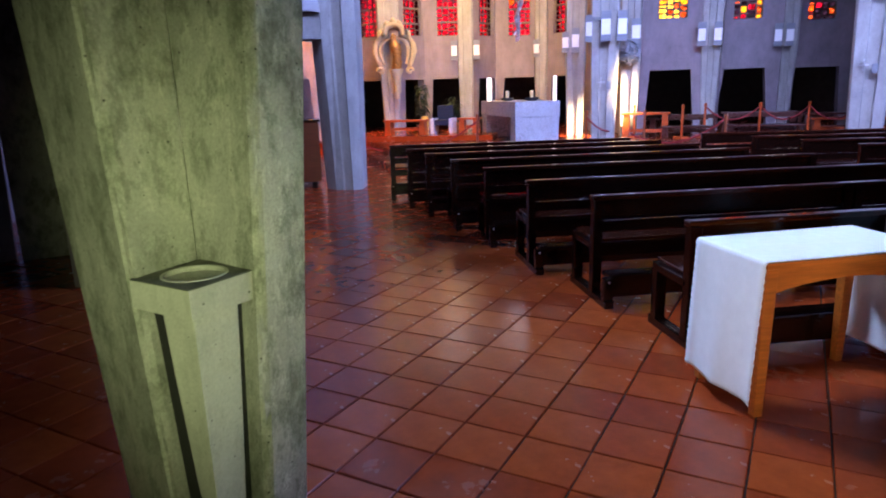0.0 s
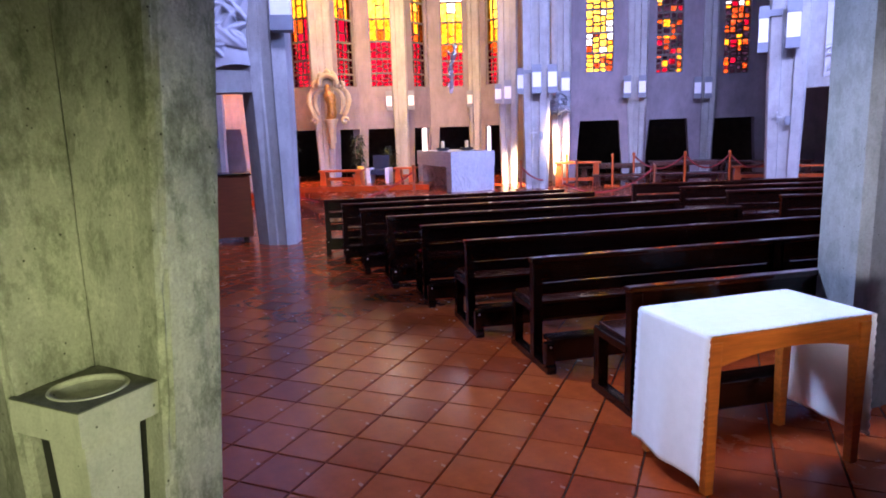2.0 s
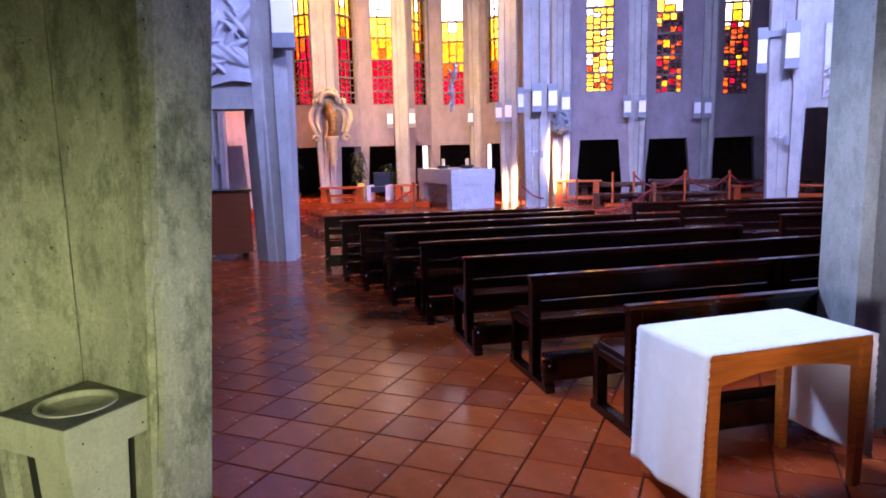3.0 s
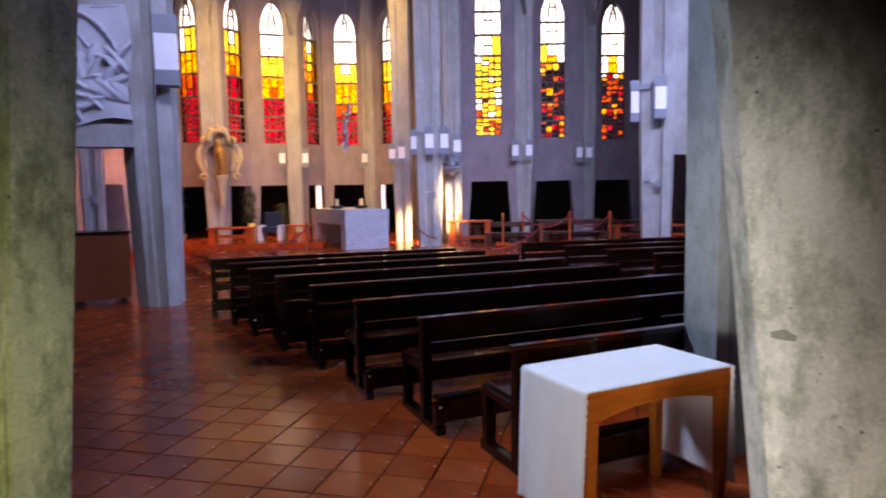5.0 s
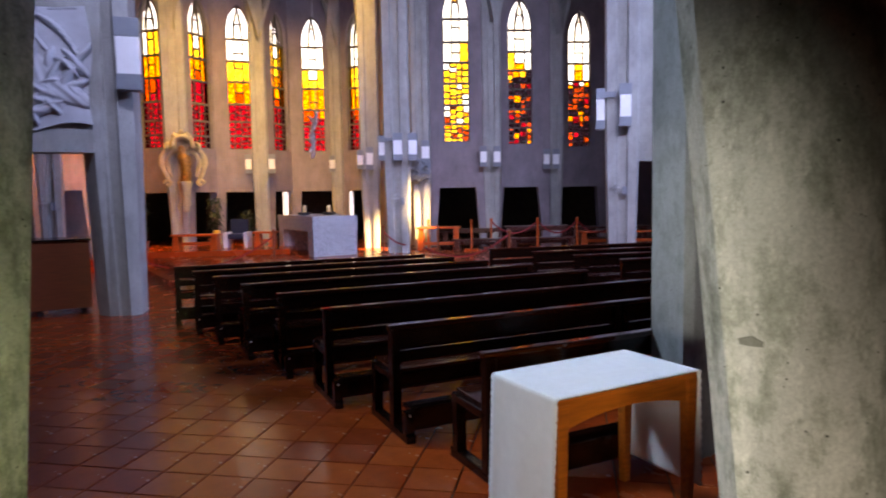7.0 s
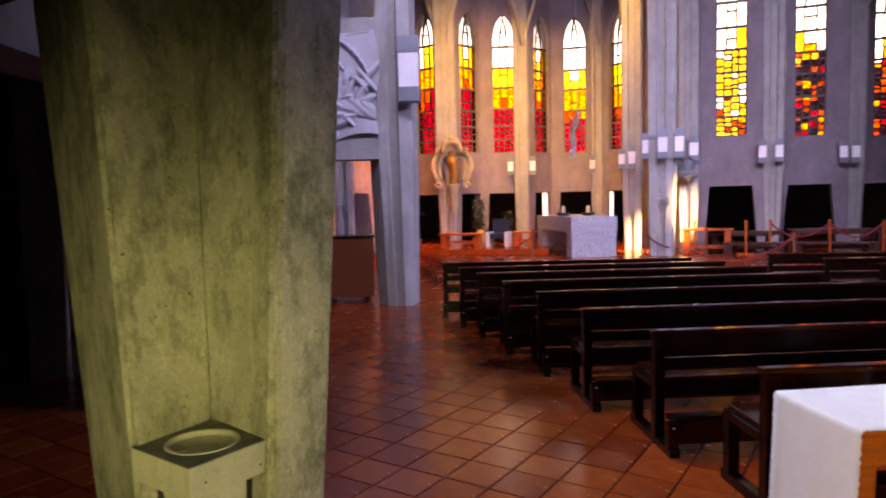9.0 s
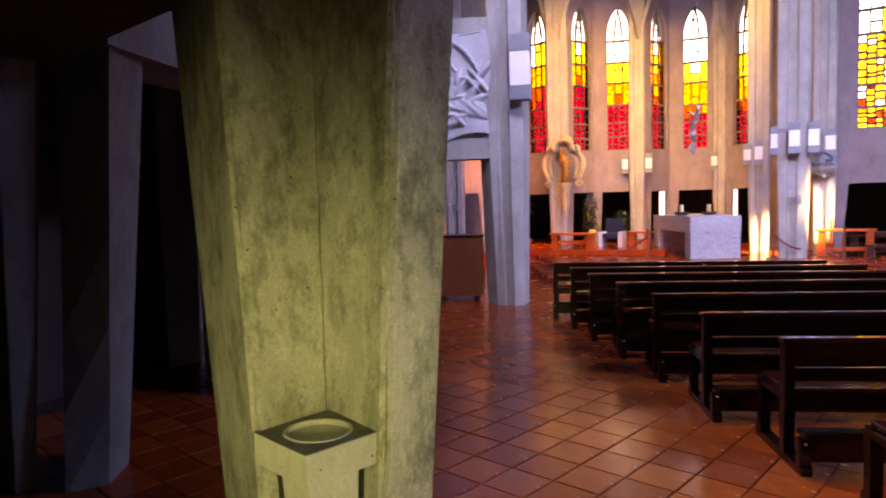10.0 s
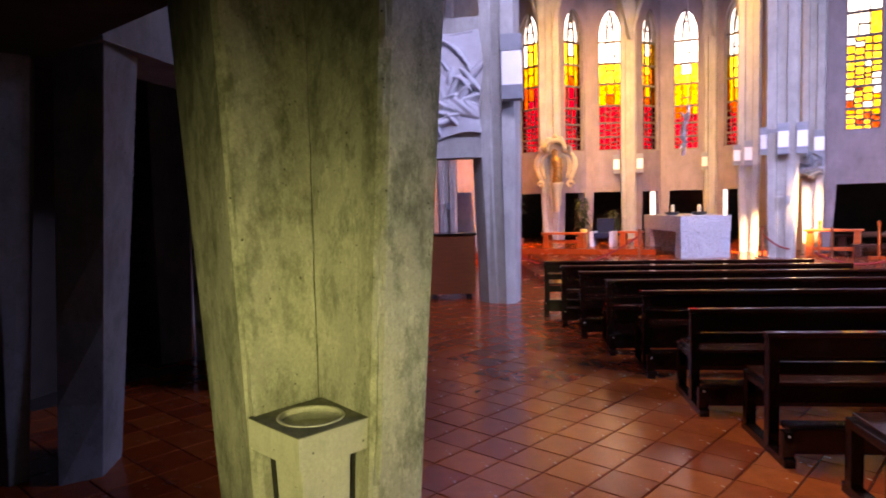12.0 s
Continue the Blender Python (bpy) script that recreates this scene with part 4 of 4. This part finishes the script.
def niche_statue():
    """Carved scrolls and an arched crown on a console, and a gilded figure before them."""
    m = turned(8, -3.66, 18.85)
    ob = thing("statue_surround", "cream carved scrollwork and arched crown on a tapering console", "carving", at=m)

    def plate(pts, w, d):
        bm, rings = bmesh.new(), []
        ps = [Vector(p) for p in pts]
        for i, p in enumerate(ps):
            t = (ps[min(i + 1, len(ps) - 1)] - ps[max(i - 1, 0)]).normalized()
            n = t.cross(Vector((0, 1, 0))).normalized()
            k = w * (0.55 + 0.45 * math.sin(math.pi * (i + 0.6) / (len(ps) + 0.2))) * (1 + 0.15 * math.sin(2.1 * i))
            rings.append([p + n * k * math.cos(a) + Vector((0, d * math.sin(a), 0)) for a in [2 * math.pi * j / 10 for j in range(10)]])
        return loft(bm, rings)
    for sx in (-1, 1):
        wing = [(0.16, 3.12), (0.33, 3.07), (0.47, 2.97), (0.54, 2.83), (0.555, 2.66), (0.52, 2.50), (0.46, 2.36), (0.40, 2.22)]
        part("scroll", plate([(sx * x, -0.06, z) for x, z in wing], 0.075, 0.04), M_STATUE, ob, smooth=True)
        fold = [(0.10, 3.02), (0.24, 2.98), (0.35, 2.88), (0.40, 2.74), (0.40, 2.60), (0.36, 2.44), (0.31, 2.30)]
        part("scroll", plate([(sx * x, -0.02, z) for x, z in fold], 0.06, 0.045), M_STATUE, ob, smooth=True)
        v = [(sx * (0.42 + 0.11 * math.cos(k * 0.7) * (1 - k / 12)), -0.08, 2.12 + 0.11 * math.sin(k * 0.7) * (1 - k / 12)) for k in range(10)]
        part("volute", plate(v, 0.05, 0.07), M_STATUE, ob, smooth=True)
        leaf = [(0.34, 3.22), (0.42, 3.16), (0.44, 3.08), (0.38, 3.03)]
        part("scroll", plate([(sx * x, -0.16, z) for x, z in leaf], 0.06, 0.07), M_STATUE, ob, smooth=True)
    crown = [(0.25 * math.cos(radians(a)), -0.16, 3.16 + 0.24 * math.sin(radians(a))) for a in range(-20, 201, 20)]
    part("crown", plate(crown, 0.10, 0.15), M_STATUE, ob, smooth=True)
    for x, z, tilt in ((-0.2, 3.38, 0.9), (0.0, 3.46, 0.0), (0.17, 3.40, -0.8)):
        tip = [(x - 0.07 * math.cos(tilt), -0.2, z - 0.03), (x + 0.03 * math.sin(tilt), -0.22, z + 0.05), (x + 0.07 * math.cos(tilt), -0.2, z - 0.01)]
        part("crown_leaf", plate(tip, 0.07, 0.09), M_STATUE, ob, smooth=True)
    part("console", lathe([(0.05, 0.0), (0.09, 0.05), (0.07, 0.25), (0.10, 0.5), (0.15, 0.70), (0.20, 0.80), (0.20, 0.84)], 18, pose(0.03, -0.16, 1.33)), M_STATUE, ob, smooth=True)
    part("spine", one_box(-0.14, 0.14, -0.04, 0.12, 1.5, 3.3, 0.03), M_STATUE, ob)
    prof = [(0.09, 0.0), (0.14, 0.02), (0.12, 0.2), (0.11, 0.4), (0.15, 0.55), (0.15, 0.68), (0.07, 0.76), (0.075, 0.81), (0.085, 0.87), (0.07, 0.94), (0.02, 0.98)]
    bm = lathe(prof, 18)
    for v in bm.verts:
        k = 1 + 0.22 * math.sin(7 * math.atan2(v.co.y, v.co.x) + 11 * v.co.z)
        v.co.x, v.co.y = v.co.x * k + 0.05 * math.sin(5 * v.co.z), v.co.y * k
    st = finish(bm, "statue", M_GOLD, None, "", True)
    st.matrix_world = m @ pose(0.03, -0.19, 2.165)
    tagged(st, "small gilded wooden statue on a carved console", "statue")


niche_statue()


def relief(name, label, m, w, h, seed, mat):
    """Plaster panel with a ragged lower edge and swelling, draped forms."""
    rnd = random.Random(seed)
    blobs = [(rnd.uniform(0.1, 0.9), rnd.uniform(0.08, 0.56), rnd.uniform(0.06, 0.15), rnd.uniform(0.02, 0.045), rnd.uniform(0, 3.1), rnd.uniform(0.07, 0.15)) for _ in range(46)]
    blobs += [(0.5, 0.45, 0.30, 0.17, 2.2, 0.10), (0.35, 0.28, 0.26, 0.13, 0.7, 0.11), (0.68, 0.30, 0.24, 0.12, 2.7, 0.10), (0.42, 0.62, 0.24, 0.16, 1.5, 0.12)]
    blobs.append((0.40, 0.85, 0.09, 0.10, 1.5, 0.15))
    blobs += [(0.40 + 0.10 * math.cos(a), 0.85 + 0.10 * math.sin(a), 0.030, 0.026, a, 0.16) for a in [0.52 * k for k in range(12)]]
    blobs += [(0.55 + 0.045 * k, 0.90 - 0.006 * k * k, 0.05, 0.014, -0.15 * k, 0.08) for k in range(8)]
    blobs += [(0.52 + 0.02 * k, 0.80 - 0.03 * k, 0.04, 0.012, -1.0, 0.075) for k in range(6)]
    nu, nv = 90, 110
    bm = bmesh.new()
    rows = []
    for j in range(nv + 1):
        row = []
        for i in range(nu + 1):
            u, v = i / nu, j / nv
            d = 0.06 + 0.02 * math.sin(9 * u + 5 * v)
            for bu, bv, ru, rv, a, hh in blobs:
                du, dv = (u - bu), (v - bv) * h / w
                x, y = du * math.cos(a) + dv * math.sin(a), -du * math.sin(a) + dv * math.cos(a)
                q = (x / (ru * 1.6)) ** 2 + (y / rv) ** 2
                if q < 1:
                    d = max(d, 0.06 + hh * math.sqrt(1 - q) * (1 + 0.10 * math.sin(70 * y + 25 * x)))
            edge = min(u, 1 - u) * w
            low = 0.10 * abs(math.sin(5.2 * u + 0.4)) + 0.05 * u
            x = (u - 0.5) * w * (1.0 - 0.05 * math.sin(7 * v) * (1 if u > 0.5 else 0))
            row.append((x, -d, low * (1 - v) * 1.0 + h * v - 0.06 * math.sin(math.pi * u) * (v > 0.98)))
        rows.append(row)
    loft(bm, rows, cap=False, closed=False)
    edge_loop = [rows[0], rows[-1], [r[0] for r in rows], [r[-1] for r in rows]]
    for line in edge_loop:
        vs = [bm.verts.new(p) for p in line]
        ws = [bm.verts.new((p[0], 0.0, p[2])) for p in line]
        for a in range(len(line) - 1):
            bm.faces.new((vs[a], vs[a + 1], ws[a + 1], ws[a]))
    ob = finish(bm, name, mat, None, "", True)
    ob.matrix_world = m
    return tagged(ob, label, "relief")


relief("wall_relief", "large pale plaster relief of draped forms on the wall band", turned(14.8, -3.62, 9.625, 2.62), 1.45, 1.72, 11, M_PLASTER)
relief("wall_relief", "pale plaster relief fixed to a pier of the far aisle", turned(18, -6.9, 14.4, 2.3), 1.0, 1.3, 12, M_PLASTER)
# lamp-cap grey on this relief puts the shade between the piers into colour
relief("wall_relief", "plaster relief hanging between two piers, greyed to imitate shade", turned(-10, 2.62, 17.0, 1.95), 0.55, 0.7, 13, M_CAP)
relief("wall_relief", "pale plaster relief on the side of a pier", turned(-22, 8.0, 13.46, 2.5), 1.2, 1.5, 14, M_PLASTER)


def hanging_figure():
    rnd = random.Random(31)
    rings = []
    for k in range(45):
        t = k / 44
        c = Vector((0.11 * t - 0.06 + 0.035 * math.sin(9 * t), 0.02 * math.sin(7 * t), 1.14 * t))
        r = 0.035 + 0.045 * math.sin(math.pi * t) * (0.6 + 0.4 * math.sin(17 * t + 1))
        rings.append([c + Vector((math.cos(a), math.sin(a), 0)) * r * rnd.uniform(0.55, 1.35) for a in [2 * math.pi * j / 9 for j in range(9)]])
    bm = loft(bmesh.new(), rings)
    for a, b in (((0.0, 0, 0.84), (-0.09, 0, 1.0)), ((0.02, 0, 0.9), (0.13, 0, 1.12)), ((-0.03, 0, 0.3), (-0.11, 0, 0.16))):
        me = bpy.data.meshes.new("tmp")
        t = tube([a, ((a[0] + b[0]) / 2, 0.03, (a[2] + b[2]) / 2 + 0.02), b], 0.03, 8, (1, 0.6))
        t.to_mesh(me)
        t.free()
        bm.from_mesh(me)
        bpy.data.meshes.remove(me)
    ob = finish(bm, "hanging_sculpture", M_STEEL, None, "")
    ob.matrix_world = turned(0, -0.06, 15.95, 2.60)
    tagged(ob, "slender silvery abstract sculpture hanging over the altar", "sculpture")
    wire = finish(tube([(-0.0, 15.95, 3.68), (0.0, 15.95, 9.02)], 0.006, 6), "hanging_wire", M_STEEL)
    tagged(wire, "thin steel wire holding the hanging sculpture", "wire")


hanging_figure()


def rope_post(x, y, z, h=0.95, mat=None, feet=False):
    ob = thing("rope_post", "slim orange wooden post of a rope barrier" if feet else "slim brown wooden post of a rope barrier", "post", "rope barrier posts", pose(x, y, z))
    mat = mat or M_BOOTH
    part("shaft", lathe([(0.028, 0.02), (0.026, h - 0.1), (0.036, h - 0.06), (0.036, h - 0.02), (0.02, h)], 12), mat, ob)
    if feet:
        for a in range(4):
            part("foot", one_box(0, 0.24, -0.025, 0.025, 0.0, 0.05, 0.006, Matrix.Rotation(a * math.pi / 2 + 0.6, 4, 'Z')), mat, ob)
    else:
        part("base", lathe([(0.14, 0.0), (0.14, 0.02), (0.05, 0.04), (0.03, 0.06)], 18), mat, ob)
    return ob


def rope(a, b, sag):
    pts = [(a[0] + (b[0] - a[0]) * t, a[1] + (b[1] - a[1]) * t, a[2] + (b[2] - a[2]) * t - sag * 4 * t * (1 - t)) for t in [k / 16 for k in range(17)]]
    ob = finish(tube(pts, 0.02, 8), "barrier_rope", M_ROPE, None, "", True)
    tagged(ob, "dark red rope sagging between barrier posts", "rope", "barrier ropes")


POSTS = [(-4.3, 15.2, 0.0), (-0.98, 14.8, DAIS), (1.53, 15.7, DAIS), (2.75, 15.0, DAIS)]
for p in POSTS:
    rope_post(*p, h=0.72)
for a, b in zip(POSTS, POSTS[1:]):
    if a[0] < -3:
        rope((a[0], a[1], a[2] + 0.56), (b[0], b[1], b[2] + 0.56), 0.55)
rope((1.53, 15.7, DAIS + 0.56), (2.1, 15.95, DAIS + 0.2), 0.08)
RIGHT_POSTS = [(2.75, 16.55), (3.75, 15.9), (4.35, 16.3), (5.5, 16.0), (6.45, 15.7), (7.4, 15.4)]
for x, y in RIGHT_POSTS:
    rope_post(x, y, DAIS, 0.80, M_ORANGE, True)
for (ax, ay), (bx, by) in zip(RIGHT_POSTS[2:], RIGHT_POSTS[3:]):
    rope((ax, ay, DAIS + 0.72), (bx, by, DAIS + 0.72), 0.32)
rope_post(3.75, 12.3, 0.0, 0.98)
rope((3.75, 12.3, 0.9), (2.2, 13.2, 0.6), 0.3)


def bench(name, label, x, y, z, deg, length, h, mat, back=False, depth=0.36):
    ob = thing(name, label, "bench", "benches near the altar", turned(deg, x, y, z))
    part("seat", one_box(0, length, 0, depth, h - 0.05, h, 0.008), mat, ob)
    for u in (0.12, length - 0.12):
        part("leg_panel", prism([(u - 0.09, 0.03), (u + 0.09, 0.03), (u + 0.09, depth - 0.03), (u - 0.09, depth - 0.03)],
                                [(u - 0.06, 0.03), (u + 0.06, 0.03), (u + 0.06, depth - 0.03), (u - 0.06, depth - 0.03)], 0.0, h - 0.05, 0.005), mat, ob)
    part("stretcher", one_box(0.12, length - 0.12, depth / 2 - 0.02, depth / 2 + 0.02, 0.12, 0.2, 0.004), mat, ob)
    if back:
        part("back_rail", one_box(0.02, length - 0.02, depth - 0.03, depth + 0.01, h + 0.16, h + 0.26, 0.006), mat, ob)
        for u in (0.08, length - 0.08):
            part("back_post", one_box(u - 0.03, u + 0.03, depth - 0.035, depth + 0.015, h - 0.02, h + 0.28, 0.004), mat, ob)
    return ob


bench("low_bench", "low orange pine bench on the low chancel platform", -3.72, 17.15, UPPER, -8, 1.2, 0.40, M_ORANGE)
bench("low_stool", "small orange pine stool beside the armchair", -1.78, 17.7, UPPER, -8, 0.62, 0.40, M_ORANGE)
for x, y, deg, L, h, mat, back in [(2.42, 16.5, -12, 1.15, 0.60, M_ORANGE, False), (3.1, 16.75, -12, 1.4, 0.45, M_REDWOOD, False), (4.9, 16.9, -10, 1.7, 0.55, M_REDWOOD, False), (6.7, 16.6, -12, 2.0, 0.5, M_REDWOOD, False),
                                   (3.3, 16.2, -12, 1.3, 0.28, M_REDWOOD, True), (4.8, 16.2, -12, 1.7, 0.28, M_REDWOOD, True), (6.6, 15.9, -12, 2.4, 0.42, M_ORANGE, False)]:
    bench("chapel_bench", "low orange pine bench in the side chapel" if mat is M_ORANGE else "dark red wooden bench in the side chapel", x, y, DAIS, deg, L, h, mat, back)

# armchair
chair = thing("armchair", "pale armchair with navy seat and back", "chair", at=turned(-6, -2.5, 17.6, UPPER))
part("seat", one_box(0.1, 0.52, 0.0, 0.5, 0.22, 0.36, 0.02), M_BLUE, chair, "navy seat cushion")
part("backrest", one_box(0.08, 0.54, 0.46, 0.56, 0.3, 0.74, 0.03), M_BLUE, chair, "navy upholstered back")
for u in (0.0, 0.52):
    part("arm_panel", one_box(u, u + 0.1, -0.02, 0.52, 0.0, 0.40, 0.012), M_PLASTER, chair, "white side panel")
ob = thing("floor_candle", "thick yellow wax candle standing on the platform", "candle", at=pose(-2.62, 17.4, UPPER))
part("wax", lathe([(0.09, 0.0), (0.09, 0.42), (0.082, 0.47), (0.04, 0.48)], 18), M_YELLOW_WAX, ob)
part("wick", tube([(0, 0, 0.47), (0.004, 0, 0.52)], 0.004, 6), M_BLACK, ob)


def plant(x, y, z, h, seed):
    rnd = random.Random(seed)
    ob = thing("potted_plant", "tall dark green potted plant in a clay pot", "plant", "plants by the apse wall", pose(x, y, z))
    part("pot", lathe([(0.12, 0.0), (0.17, 0.26), (0.19, 0.27), (0.19, 0.31), (0.16, 0.31), (0.15, 0.26)], 20), M_POT, ob)
    bm = bmesh.new()
    for k in range(5):
        a = rnd.uniform(0, 6.28)
        me = bpy.data.meshes.new("tmp")
        t = tube([(0, 0, 0.24), (0.06 * math.cos(a), 0.06 * math.sin(a), h * 0.5), (0.14 * math.cos(a), 0.14 * math.sin(a), h * rnd.uniform(0.7, 0.95))], 0.012, 6)
        t.to_mesh(me)
        t.free()
        bm.from_mesh(me)
        bpy.data.meshes.remove(me)
    part("stems", bm, M_LEAF, ob)
    bm = bmesh.new()
    for k in range(110):
        a, q = rnd.uniform(0, 6.28), rnd.uniform(0.35, 1.0) * h
        L, w = rnd.uniform(0.18, 0.34), rnd.uniform(0.02, 0.04)
        d = Vector((math.cos(a), math.sin(a), 0))
        s = Vector((-math.sin(a), math.cos(a), 0)) * w
        p = Vector((rnd.uniform(-0.08, 0.08), rnd.uniform(-0.08, 0.08), q))
        mid = p + d * L * 0.5 + Vector((0, 0, rnd.uniform(0.03, 0.12)))
        tip = p + d * L + Vector((0, 0, rnd.uniform(-0.14, 0.04)))
        v = [bm.verts.new(c) for c in (p, mid + s, tip, mid - s, mid + Vector((0, 0, -0.012)))]
        for f in ((0, 1, 4), (1, 2, 4), (2, 3, 4), (3, 0, 4)):
            bm.faces.new([v[i] for i in f])
    part("leaves", bm, M_LEAF, ob)


plant(-4.75, 18.55, DAIS, 1.55, 3)
plant(-2.95, 19.0, DAIS, 1.35, 4)
plant(-2.1, 19.6, DAIS, 1.0, 6)

# console behind the side opening
booth = thing("organ_console", "reddish veneered console on castors behind the opening", "console", at=turned(20, -3.26, 10.35))
part("body", one_box(-2.2, 0.0, -0.05, 0.6, 0.10, 1.10, 0.012), M_BOOTH, booth)
part("top", one_box(-2.23, 0.03, -0.08, 0.63, 1.10, 1.13, 0.005), M_PEW, booth, "dark edged top")
for u in (-2.0, -0.7, -0.12):
    for v in (0.04, 0.5):
        part("castor", lathe([(0.03, 0.0), (0.045, 0.02), (0.045, 0.08), (0.02, 0.102)], 12, pose(u, v, 0)), M_BLACK, booth)


def cross_mark(x, y, z, deg):
    ob = thing("consecration_cross", "small metal cross with a little box beside it on the pier", "cross", "crosses on the piers", turned(deg, x, y, z))
    part("upright", one_box(-0.012, 0.012, -0.02, 0.02, -0.11, 0.11, 0.003), M_STEEL, ob)
    part("arm", one_box(-0.09, 0.09, -0.018, 0.022, -0.012, 0.012, 0.003), M_STEEL, ob)
    part("candle_box", one_box(0.14, 0.24, -0.06, 0.05, -0.16, 0.02, 0.008), M_CAP, ob)


cross_mark(1.86, 15.93, 1.62, -12)
cross_mark(6.62, 13.78, 1.78, -22)
cross_mark(-5.83, 15.24, 1.65, 18)
ob = thing("switch_box", "small white electric box on the brick wall", "box", at=turned(97, -4.72, 1.62, 0.72))
part("cover", one_box(-0.07, 0.07, -0.05, 0.1, -0.06, 0.06, 0.008), M_CLOTH, ob)

# ---- pieces: bricks and floor tiles ----
T, TURN, OX, OY = 0.304, -20.5, -0.474, 2.955
CU, SU = math.cos(radians(TURN)), math.sin(radians(TURN))


def tile_mesh(g=0.0035, h=0.012):
    bm = bmesh.new()
    a, b = g, T - g
    c = 0.004
    loft(bm, [[(a, a, -h), (b, a, -h), (b, b, -h), (a, b, -h)], [(a, a, -c), (b, a, -c), (b, b, -c), (a, b, -c)],
              [(a + c, a + c, 0), (b - c, a + c, 0), (b - c, b - c, 0), (a + c, b - c, 0)]])
    me = bpy.data.meshes.new("tile")
    bm.to_mesh(me)
    bm.free()
    me.materials.append(M_TILE)
    return me


TILE = tile_mesh()
near, far = [], []
for i in range(-40, 50):
    for j in range(-40, 60):
        x, y = OX + T * (i * CU - j * SU), OY + T * (i * SU + j * CU)
        if not (-7.4 < x < 9.0 and -4.2 < y < 16.5) or (x < -4.9 and y < 5):
            continue
        if abs(x) < 1.75 + 0.1 * y and 2.0 < y < 8.6 and x < 1.0 - 0.35 * (y - 4.0):
            near.append((x, y))
        else:
            far.append((x, y))
near.sort(key=lambda p: p[1])
far += near[300:]
rnd = random.Random(9)
for x, y in near[:300]:
    ob = new("tile", TILE)
    ob.parent = floor
    ob.matrix_world = turned(TURN + rnd.uniform(-0.25, 0.25), x, y, rnd.uniform(-0.0012, 0.0012))
verts, faces = [], []
base = [(v.co.x, v.co.y, v.co.z) for v in TILE.vertices]
polys = [tuple(p.vertices) for p in TILE.polygons]
for x, y in far:
    n, dz = len(verts), rnd.uniform(-0.0012, 0.0012)
    verts += [(x + u * CU - v * SU, y + u * SU + v * CU, q + dz) for u, v, q in base]
    faces += [tuple(k + n for k in p) for p in polys]
me = bpy.data.meshes.new("far_tiles")
me.from_pydata(verts, [], faces)
me.materials.append(M_TILE_FAR)
ob = new("far_tiles", me)
ob.parent = floor
tagged(ob, "terracotta tiles farther off", kind="stuff")

# bricks of the passage wall
wall = bpy.data.objects["wall_passage"]
bm = one_box(0.0, 0.225, -0.02, 0.03, 0.0, 0.065, 0.004)
me = bpy.data.meshes.new("brick")
bm.to_mesh(me)
bm.free()
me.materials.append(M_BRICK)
a, b = Vector((-4.12, -4.3)), Vector((-5.35, 5.2))
d = (b - a).normalized()
ang = math.degrees(math.atan2(d.y, d.x))
count = 0
for row in range(36):
    for k in range(4):
        s = 8.62 + k * 0.2375 + (0.119 if row % 2 else 0)
        p = a + d * s
        ob = new("brick", me)
        ob.parent = wall
        ob.matrix_world = turned(ang, p.x, p.y, 0.01 + row * 0.0775) @ pose(0, -0.012, 0, rnd.uniform(-0.4, 0.4), 0, 0)
